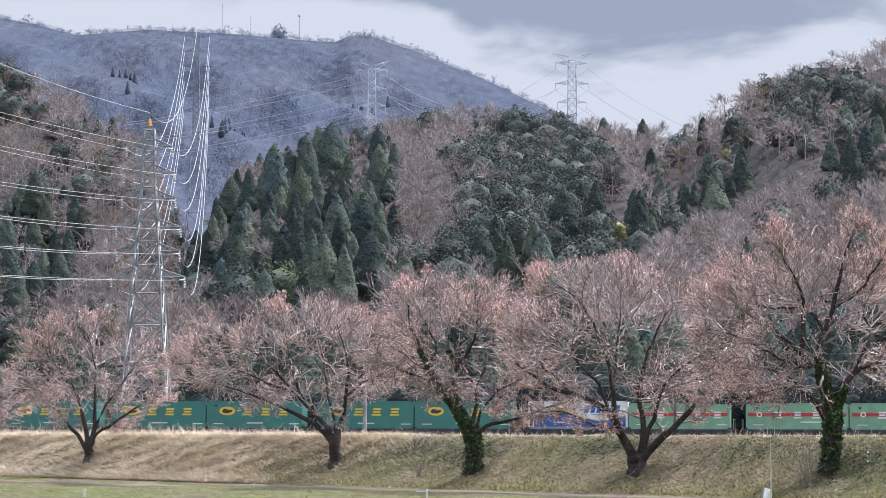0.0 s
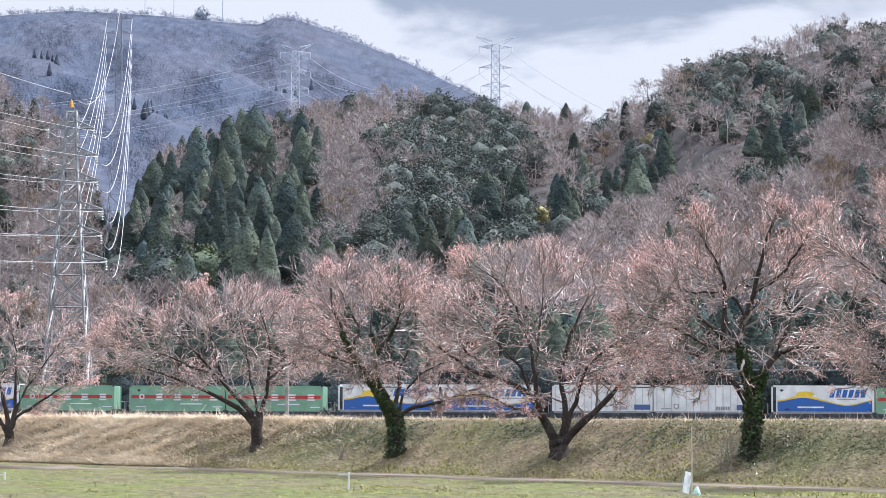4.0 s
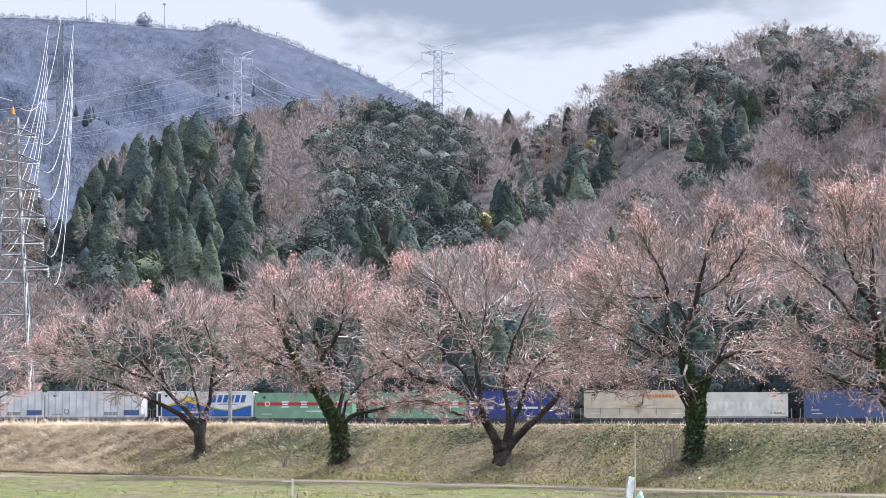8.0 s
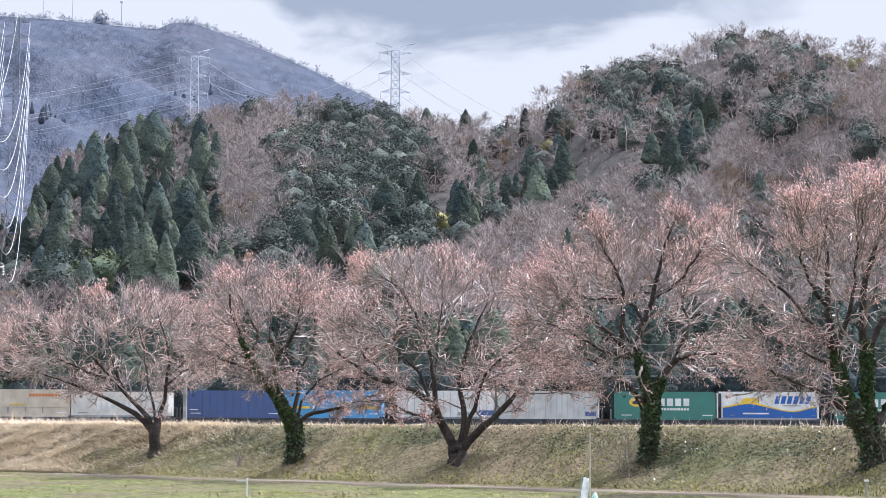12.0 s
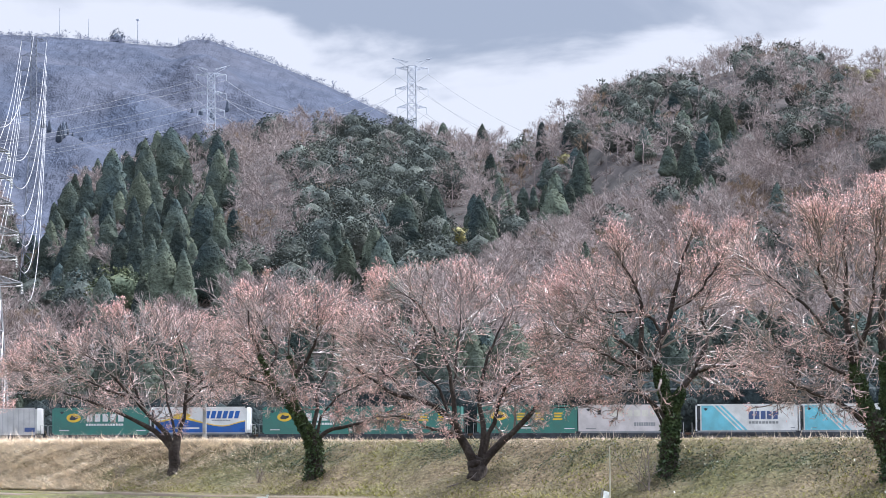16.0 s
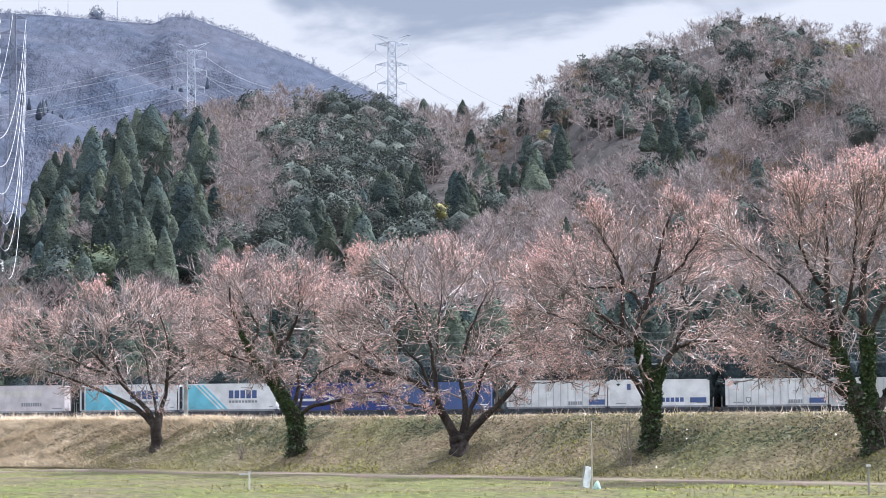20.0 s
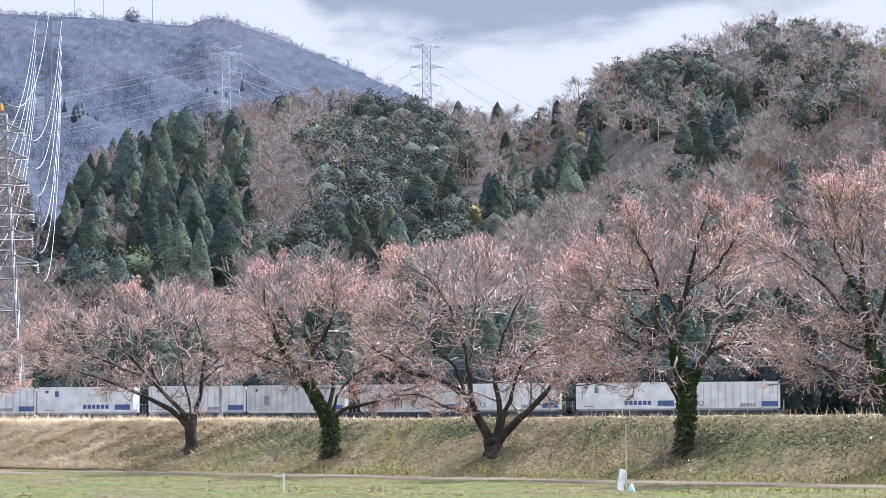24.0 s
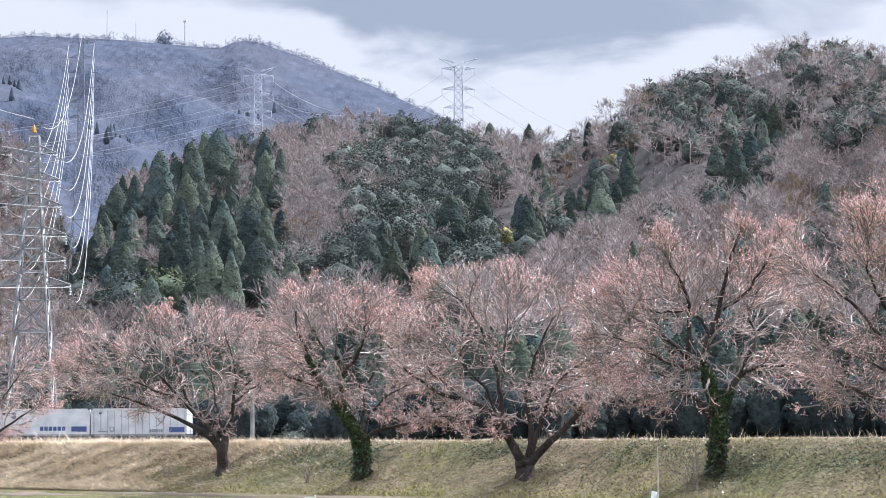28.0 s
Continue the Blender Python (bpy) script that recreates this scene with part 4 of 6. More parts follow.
# stands of trees on the hills: kind, bearing, height, half width, half height (thousandths), share
STANDS = [
    ("yellow", 34, 126, 3, 2, .9), ("yellow", 114, 123, 3, 3, .7), ("yellow", 232, 151, 12, 4, .5), ("yellow", 70, 92, 3, 3, 0.4), ("tan", -8, 91, 10, 4, .8), ("bare", -6, 102, 15, 20, .95), ("bare", 140, 117, 12, 8, .9),
    ("cedar", -71, 76, 34, 26, .82), ("cedar", -46, 99, 34, 25, .75), ("cedar", -27, 72, 13, 16, .55), ("oak", -70, 56, 24, 8, .6),
    ("oak", 34, 116, 28, 18, .92), ("oak", 39, 98, 31, 13, .8), ("cedar", 21, 75, 25, 10, .75), ("cedar", 66, 90, 21, 11, .5), ("oak", 40, 84, 40, 14, .5), ("cedar", 89, 116, 25, 10, .12),
    ("cedar", 107, 101, 17, 5, .6), ("oak", 94, 93, 9, 3, .6), ("cedar", 140, 140, 13, 15, .5), ("oak", 140, 141, 13, 15, .95), ("cedar", 158, 131, 20, 17, .75), ("oak", 158, 131, 20, 17, .6), ("cedar", 167, 119, 14, 10, .75), ("oak", 192, 146, 36, 13, .14),
    ("oak", 213, 130, 10, 8, .7), ("oak", 234, 124, 11, 8, .6), ("cedar", 247, 116, 11, 11, .7), ("tan", 192, 105, 16, 6, .5),
    ("cedar", -165, 80, 22, 22, 0.7), ("cedar", -136, 128, 6, 6, 0.8), ("oak", -176, 142, 10, 10, 0.5),
]
# single cedars that stand out: bearing, height of the foot (thousandths), and their own height in the same measure
CEDARS = [(-68, 92, 26), (-55, 95, 27), (-45, 97, 29), (-26, 93, 25), (-26, 78, 18), (-40, 83, 19), (-86, 92, 14), (-65, 89, 13), (-90, 72, 22), (-82, 67, 25), (-52, 77, 20), (-61, 54, 19), (-75, 50, 16), (-25, 61, 17),
          (55, 87, 16), (63, 83, 13), (76, 84, 17), (83, 78, 13), (39, 78, 16), (96, 94, 10), (105, 94, 11), (118, 98, 8), (199, 90, 17), (219, 91, 13), (163, 104, 13), (169, 111, 16), (155, 108, 13)]


# rounded evergreens at the foot of the cedar stand, in the same measures
LAURELS = [(-65, 49, 22), (-84, 49, 17), (-111, 44, 16), (-87, 45, 11), (-47, 54, 16), (-100, 53, 11), (-118, 40, 12), (-104, 38, 12)]


# the brow of the bare spur, bearing against height in thousandths
GULLY = ((40, 70, 87, 100, 122, 145, 178), (68, 75, 81, 88, 98, 105, 106))


def on_hill(b, e):
    """The first place on the hills at a bearing that reaches a height, both in thousandths."""
    for d in np.arange(280, 800, 3.0):
        x = b / 1000 * d
        z = float(terrain(x, d))
        if (z - EYE) / d * 1000 >= e:
            return x, d, z
    return b, 800.0, float(terrain(b * 0.8, 800.0))


def stand(b, e, layer):
    """The kind of tree that grows at a bearing and height."""
    for kind, cb, ce, wb, we, share in STANDS:
        if ((b - cb) / wb) ** 2 + ((e - ce) / we) ** 2 < 1 and rng.random() < share:
            return kind
    roll = rng.random()
    cedar, oak, tan = {1: (0.01, 0.06, 0.2), 2: (0.04, 0.10, 0.18), 3: (0.0, 0.02, 0.1), 4: (0.0, 0.03, 0.06)}[layer]
    return "cedar" if roll < cedar else "oak" if roll < oak else "tan" if roll < tan else "bare"


def build_woods():
    forms = {
        "cedar": [conifer_form(460, s, 15, 14) for s in (0.165, 0.195, 0.225, 0.26, 0.205)],
        "oak": [round_form() for _ in range(4)],
        "yellow": [round_form(20, 20)],
        "bare": [bare_form() for _ in range(6)],
        "tan": [bare_form(9, 5, 10, 0.9, 0.004) for _ in range(2)],
        "edge": [edge_form() for _ in range(4)],
        "laurel": [round_form(34, 30) for _ in range(2)],
    }
    tall = {"cedar": (5, 14.5), "oak": (7.5, 11), "yellow": (3.5, 5), "bare": (8, 12), "tan": (7, 9.5), "edge": (9, 13), "laurel": (5, 8)}
    fat = {"cedar": 1.25, "oak": 1.1, "yellow": 1.1, "bare": 1.2, "tan": 1.2, "edge": 1.0, "laurel": 1.05}
    spots = {k: [] for k in forms}
    seen = np.zeros((0, 2))
    plan = [(1, -0.215, -0.07, 900, 0.9), (2, -0.13, 0.27, 2100, 1.0), (3, 0.05, 0.27, 900, 0.75), (4, -0.12, 0.27, 330, 0.65)]
    for b, e, tall_e in LAURELS:
        cx, cy, cz = on_hill(b, e)
        spots["laurel"].append((cx, cy, cz - 0.3, tall_e * cy / 1000 * 1.1))
    for b, e, tall_e in CEDARS:
        cx, cy, cz = on_hill(b, e)
        spots["cedar"].append((cx, cy, cz - 1.0, tall_e * cy / 1000 * 1.08))
        seen = np.vstack([seen, (b, (cz + 5) / cy * 1000)])
    for li, a0, a1, count, size in plan:
        layer = LAYERS[li]
        foot, ridge = layer[1], layer[2]
        n = count
        a = rng.uniform(a0, a1, n)
        s = 1 - rng.random(n) ** 1.25 * 0.93
        d = foot + (ridge + 12 - foot) * s
        x, y = d * np.sin(a), d * np.cos(a)
        z = terrain(x, y)
        own = crest_height(layer, a) * np.clip((d - foot) / (ridge - foot), 0, 1)
        for i in range(n):
            if own[i] < z[i] - 6 or (a[i] > 0.02 and d[i] < 306):
                continue
            b, e = math.tan(a[i]) * 1000, (z[i] + 5) / d[i] * 1000
            k = stand(b, e, li)
            low = -0.137 < a[i] < -0.098 and d[i] < 300
            if low:
                k = "oak"
            # the near bare spur ends below a gully of evergreens
            brow = float(np.interp(b, GULLY[0], GULLY[1]))
            under = 40 < b < 178
            if under and k in ("bare", "tan") and (b < 128 or b > 152) and brow - 4 < e - 12 < brow + (12 if b < 128 else 26) and rng.random() < 0.75:
                k = "cedar" if b < 128 or rng.random() < 0.4 else "oak"
            if -16 < b <= 40 and k in ("bare", "tan") and 52 < e - 12 < (76 if b > 8 else 68) and rng.random() < 0.7:
                k = "cedar" if rng.random() < 0.5 else "oak"
            if k in ("cedar", "oak") and not low:
                gap = np.abs(seen - (b, e)) / ((5.0, 4.5) if k == "cedar" else (3.4, 2.9))
                if len(seen) and (gap.max(1) < rng.uniform(0.6, 1.1)).any():
                    if e < 105 or rng.random() < 0.8:
                        continue
                    k = "bare"
                else:
                    seen = np.vstack([seen, (b, e)])
            if k in ("bare", "tan") and any(abs(b - cb) < ct * 0.15 + 0.8 and ce - 9 < e < ce + 3 for cb, ce, ct in CEDARS):
                continue
            lo, hi = tall[k]
            if k == "cedar" and e > 128:
                lo, hi = 5, 8
            grown = rng.uniform(2.5, 4.5) if low else rng.uniform(lo, hi) * size
            if under and k in ("bare", "tan"):
                room = brow + 3 - (z[i] - EYE) / d[i] * 1000
                if 0 < room < 40:
                    grown = min(grown, max(room * d[i] / 1000, 2.5))
            if b > 185 and k in ("bare", "tan"):
                for cb, ce, ct in CEDARS:
                    room = ce + 4 - (z[i] - EYE) / d[i] * 1000
                    if abs(b - cb) < 6 and 0 < room < 40:
                        grown = min(grown, max(room * d[i] / 1000, 2.5))
            spots[k].append((x[i], y[i], z[i] - 0.3, grown))
    # wood edge behind the railway: close dark cedars, shrubs below, thin bare trees in front
    for i in range(420):
        a = rng.uniform(-0.2, 0.27)
        k, d, h = (("cedar", rng.uniform(284, 300), rng.uniform(8, 12)), ("oak", rng.uniform(276, 288), rng.uniform(3, 5.5)), ("bare", rng.uniform(266, 276), rng.uniform(5, 8)))[((i % 5 + 1) // 2 if i % 5 < 4 else 0) if a < 0.03 else (0, 0, 0, 1)[i % 4]]
        x, y = d * math.sin(a), d * math.cos(a)
        if -0.137 < a < -0.098:
            if d < 284:
                continue
            h = min(h, 6.5)
        spots[k].append((x, y, float(terrain(x, y)) - 0.4, h))
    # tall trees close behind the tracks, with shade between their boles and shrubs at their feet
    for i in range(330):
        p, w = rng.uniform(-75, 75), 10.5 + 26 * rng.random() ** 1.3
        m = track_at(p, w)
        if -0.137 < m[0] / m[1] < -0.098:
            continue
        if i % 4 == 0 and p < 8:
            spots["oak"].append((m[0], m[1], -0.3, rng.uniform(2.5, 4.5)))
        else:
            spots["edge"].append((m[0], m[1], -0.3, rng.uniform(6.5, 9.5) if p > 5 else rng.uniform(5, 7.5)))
    for i in range(110):
        a, d = rng.uniform(-0.2, -0.075), rng.uniform(300, 470)
        x, y = d * math.sin(a), d * math.cos(a)
        if not -0.137 < a < -0.098:
            spots["bare" if i % 3 else "oak"].append((x, y, float(terrain(x, y)) - 0.3, rng.uniform(5, 8.5)))
        else:
            spots["oak"].append((x, y, float(terrain(x, y)) - 0.3, rng.uniform(3, 4.5)))
    # low brushwood under the trees
    n = 2800
    a, s = rng.uniform(-0.215, 0.27, n), 1 - rng.random(n) * 0.9
    pick = rng.integers(1, 4, n)
    foot, ridge = np.array([470, 300, 275])[pick - 1], np.array([720, 760, 440])[pick - 1]
    d = foot + (ridge - foot) * s
    x, y = d * np.sin(a), d * np.cos(a)
    h = rng.uniform(1.4, 3.2, n)
    ch = [plant(fm, x[i::5], y[i::5], terrain(x[i::5], y[i::5]) - 0.3, h[i::5], 1.5) for i, fm in enumerate([fuzzy_form(48) for _ in range(5)])]
    thing("brushwood", mesh_np("brushwood", *merge(ch)), M["brush"], "grey-brown leafless brushwood on the hillsides", "shrubs", kind="stuff")
    names = {"cedar": ("cedar_wood", "dark green cedars standing close on the hillsides"), "oak": ("evergreen_wood", "rounded dark evergreen broadleaf trees on the hillsides"),
             "yellow": ("young_leaf_trees", "yellow-green trees among the hill woods"), "bare": ("bare_wood", "grey-brown leafless trees covering the hillsides"), "tan": ("tan_wood", "tan-coloured leafless thicket on the hillsides"),
             "edge": ("wood_edge", "tall trees with bare boles behind the railway, coloured dark for shade"), "laurel": ("laurel_grove", "bright green rounded evergreens at the foot of the cedars")}
    for k, list_ in spots.items():
        p = np.array(list_)
        pick = rng.integers(0, len(forms[k]), len(p))
        ch = [plant(fm, *p[pick == i][:, :3].T, p[pick == i][:, 3], fat[k]) for i, fm in enumerate(forms[k]) if (pick == i).any()]
        thing(names[k][0], mesh_np(names[k][0], *merge(ch), k in ("cedar", "oak", "yellow", "edge", "laurel")), M["shaded_cedar" if k == "edge" else k], names[k][1], "woods", kind="stuff")
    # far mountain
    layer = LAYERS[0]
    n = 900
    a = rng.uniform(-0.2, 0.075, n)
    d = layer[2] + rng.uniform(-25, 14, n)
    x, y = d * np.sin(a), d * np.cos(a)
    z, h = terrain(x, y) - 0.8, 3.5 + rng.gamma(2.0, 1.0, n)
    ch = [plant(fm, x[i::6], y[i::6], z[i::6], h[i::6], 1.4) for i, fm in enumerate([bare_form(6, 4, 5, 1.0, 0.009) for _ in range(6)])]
    thing("mountain_wood", mesh_np("mountain_wood", *merge(ch)), M["far"], "leafless trees along the far mountain ridge, tinted blue-grey for haze", "woods", kind="stuff")
    spot = np.repeat(np.array([(-0.126, 2050), (-0.030, 1990), (-0.086, 1770), (-0.093, 1730), (-0.160, 1900), (-0.145, 1700)]), 7, axis=0)
    a, d = spot[:, 0] + rng.normal(0, 0.004, len(spot)), spot[:, 1] + rng.normal(0, 45, len(spot))
    x, y = d * np.sin(a), d * np.cos(a)
    cf = conifer_form(90, 0.2, 12, 10)
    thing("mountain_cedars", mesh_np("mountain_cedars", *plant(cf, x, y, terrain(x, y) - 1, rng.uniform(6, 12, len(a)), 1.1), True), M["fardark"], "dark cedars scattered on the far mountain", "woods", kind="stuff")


build_woods()


# ---- power line towers ----
def at_bearing(b, d):
    return b / 1000 * d, d


def tower(name, x, y, z0, height, base_w, top_w, waist, arms, mat, label, r=0.09, horns=0.0, tip=None, k=1.0):
    """A lattice tower: legs, bracing, cross-arms with insulators. arms: (height above the base, half span, rise)."""
    root = new(name)
    root.location, root.scale = (x, y, z0), (k, k, k)
    tagged(root, label, "pylon", "power line towers")
    zs = [0]
    step = base_w * 0.95
    while zs[-1] < height - 2:
        w = np.interp(zs[-1], [0, waist, height], [base_w, top_w * 1.25, top_w])
        zs.append(min(zs[-1] + max(w * 0.95, 1.6), height))
    hw = [np.interp(z, [0, waist, height], [base_w, top_w * 1.25, top_w]) / 2 for z in zs]
    corner = lambda i, c: (hw[i] * (1, 1, -1, -1)[c % 4], hw[i] * (1, -1, -1, 1)[c % 4], zs[i])
    for c in range(4):
        part("leg", mesh_np("leg", *tubes([[corner(i, c) for i in range(len(zs))]], np.full((1, len(zs)), r), 4)), mat, root)
    pairs = []
    for i in range(len(zs) - 1):
        for c in range(4):
            pairs += [(corner(i, c), corner(i + 1, c + 1)), (corner(i, c + 1), corner(i + 1, c)), (corner(i + 1, c), corner(i + 1, c + 1))]
    part("bracing", mesh_np("bracing", *struts(pairs, r * 0.7, 3)), mat, root, kind="stuff")
    tips = []
    for az, half, rise in arms:
        w = np.interp(az, [0, waist, height], [base_w, top_w * 1.25, top_w]) / 2
        for sgn in (-1, 1):
            end = (sgn * half, 0, az + rise)
            pr = [((sgn * w, w, az), end), ((sgn * w, -w, az), end), ((sgn * w, w, az + 1.5), end), ((sgn * w, -w, az + 1.5), end)]
            for part_way in (0.33, 0.66):
                e = np.array(end)
                for sy in (w, -w):
                    lo, hi = np.array((sgn * w, sy, az)), np.array((sgn * w, sy, az + 1.5))
                    pr.append((tuple(lo + (e - lo) * part_way), tuple(hi + (e - hi) * part_way)))
                    pr.append((tuple(lo + (e - lo) * part_way), tuple(hi + (e - hi) * (part_way - 0.33))))
            part("cross_arm", mesh_np("cross_arm", *struts(pr, r * 0.6, 3)), mat, root)
            tips.append((x + end[0] * k, y, z0 + end[2] * k))
            if not horns:
                ln = np.array([[end[0], 0, end[2]], [end[0] + 0.05, 0, end[2] - 1.9]])
                part("insulator", mesh_np("insulator", *tubes(np.linspace(ln[0], ln[1], 9)[None], np.tile([max(0.13, r * 1.6), 0.06], 5)[:9][None], 6)), M["glass"], root, "white porcelain insulator string")
            else:
                ln = np.array([[end[0], 0, end[2]], [end[0], 0, end[2] - 2.6]])
                part("insulator", mesh_np("insulator", *tubes(ln[None], np.full((1, 2), 0.12), 4)), M["farsteel"], root)
    if horns:
        pr = []
        for sgn in (-1, 1):
            e = (sgn * horns, 0, height + 1.8)
            w = top_w / 2
            pr = [((sgn * w, w, height), e), ((sgn * w, -w, height), e), ((sgn * w, 0, height - 2), e)]
            part("horn", mesh_np("horn", *struts(pr, r * 0.7, 3)), mat, root)
    if tip:
        part("peak", mesh_np("peak", *core([(top_w * 0.28, height), (top_w * 0.2, height + 0.8), (0.04, height + 1.5)], 4)), tip, root, "orange painted peak")
    return tips


def cable(p, q, sag, r=0.03, n=14, name="power_cable", label="pale aluminium overhead power cable"):
    t = np.linspace(0, 1, n)[:, None]
    ln = np.asarray(p) * (1 - t) + np.asarray(q) * t
    ln[:, 2] -= sag * 4 * (t * (1 - t))[:, 0]
    thing(name, mesh_np(name, *tubes(ln[None], np.full((1, n), r), 4)), M["wire"], label, "cable", "overhead cables")


def build_towers():
    k = 0.622
    near, far = 450 * k, 1000 * k
    x, y = at_bearing(-118.0, near)
    z = float(terrain(x, y)) - 0.5
    H = (EYE + near * 0.1253 - z) / k
    arms = [((EYE + near * v / 4446 - z) / k, half, 0.2) for v, half in ((519, 4.1), (472, 4.6), (427, 4.8), (375, 5.8), (332, 5.6), (286, 6.6))]
    tips = tower("transmission_tower", x, y, z, H, 9.3, 1.8, H * 0.85, arms, M["steel"], "steel lattice power tower with six cross-arm levels", 0.19, 0, M["orange"], k)
    x2, y2 = at_bearing(-99.4, far)
    z2 = float(terrain(x2, y2))
    H2 = (EYE + far * 0.1642 - z2) / k
    arms2 = [(H2 - h, 5.0, 0.2) for h in (3, 9, 15, 21, 27, 33)]
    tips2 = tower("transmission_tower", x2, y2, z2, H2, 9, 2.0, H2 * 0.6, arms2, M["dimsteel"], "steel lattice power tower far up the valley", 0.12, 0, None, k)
    # conductors: up the valley, and away to the side
    for i, (a, b) in enumerate(zip(tips, tips2)):
        p = np.array(a) - (0, 0, 0.6 * k)
        q = np.array(b) - (0, 0, 0.6 * k)
        cable(p, q, (16 + 2.0 * (i // 2)) * k, 0.045)
    for i, a in enumerate(tips):
        level = i // 2
        p = np.array(a) - (0, 0, 0.6 * k)
        rise = (60, 48, 30, 22, 12, 7)[level] / 4446
        end = np.array([(-68.7 + 3 * (i % 2)) * k, 380.0 * k, EYE + ((p[2] - EYE) / near + rise) * 380.0 * k + 0.9])
        cable(p, p + (end - p) * 2.4, 1.5 * k, 0.025)
        part_way = unit((end - p)[None])[0]
        string = np.linspace(p, p + part_way * 1.5, 9)
        thing("insulator_string", mesh_np("insulator_string", *tubes(string[None], np.tile([0.11, 0.05], 5)[:9][None], 6)), M["glass"], "white porcelain insulator string at a cross-arm's end", "insulator", "tension insulators")
    cable((x, y, z + (H + 2.4) * k), (x2, y2, z2 + H2 * k), 14 * k, 0.045)
    cable((x, y, z + (H + 2.4) * k), (x - 42 * k, y - 168 * k, z + (H + 8) * k), 3 * k, 0.035)
    far_tips = []
    for b, d, top in ((-29.0, 1100, 675), (51.3, 1000, 690)):
        x, y = at_bearing(b, d)
        z = float(terrain(x, y))
        H = EYE + d * (top - 7) / 4446 - z
        arms = [(H - 3.2, 6.6, 1.0), (H - 11.0, 6.6, 0.3), (H - 18.5, 5.9, 0.3)]
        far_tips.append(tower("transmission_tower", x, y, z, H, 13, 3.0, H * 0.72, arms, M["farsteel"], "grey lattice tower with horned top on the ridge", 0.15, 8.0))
    for i, a in enumerate(far_tips[0]):
        for a2, sag in ((far_tips[1][i], 16), ((-330, 1180, a[2] - 8), 16)):
            cable(np.array(a) - (0, 0, 2.6), np.array(a2) - (0, 0, 2.6), sag, 0.06)
    for i, a in enumerate(far_tips[1]):
        cable(np.array(a) - (0, 0, 2.6), (a[0] + 75, 930, a[2] - 48), 6, 0.08)
    # masts on the far summit
    for b, d, h, r in ((-89.3, 2620, 44, 0.4), (-77.8, 2620, 34, 0.4), (-58.3, 2620, 36, 0.6), (-76, 2630, 14, 0.3), (-42, 2610, 12, 0.4)):
        x, y = at_bearing(b, d)
        z = float(terrain(x, y))
        mast = new("radio_mast")
        mast.location = (x, y, z)
        tagged(mast, "slender radio mast on the mountain top", "mast", "summit masts")
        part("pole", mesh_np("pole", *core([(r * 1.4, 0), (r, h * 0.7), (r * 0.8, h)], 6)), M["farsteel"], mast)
        if r > 0.5:
            part("platform", mesh_np("platform", *core([(0.3, h - 1), (2.0, h - 0.5), (2.0, h + 0.8), (0.3, h + 1)], 8)), M["farsteel"], mast)
    x, y = at_bearing(-66.8, 2615)
    cf = round_form(40, 24)
    fir = new("summit_fir")
    fir.location = (x, y, float(terrain(x, y)))
    tagged(fir, "dark fir standing alone on the summit", "tree")
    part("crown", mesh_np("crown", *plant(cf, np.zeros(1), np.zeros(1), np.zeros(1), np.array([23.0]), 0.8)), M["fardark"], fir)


build_towers()

# ---- railway ----
def track_pose(p, w=0.0, z=0.0):
    """A pose at p metres along the track and w metres behind its middle line."""
    return pose(p * E0 - w * E1, TRACK_Y + p * E1 + w * E0, RAIL_Z + z, 0, 0, HEAD)


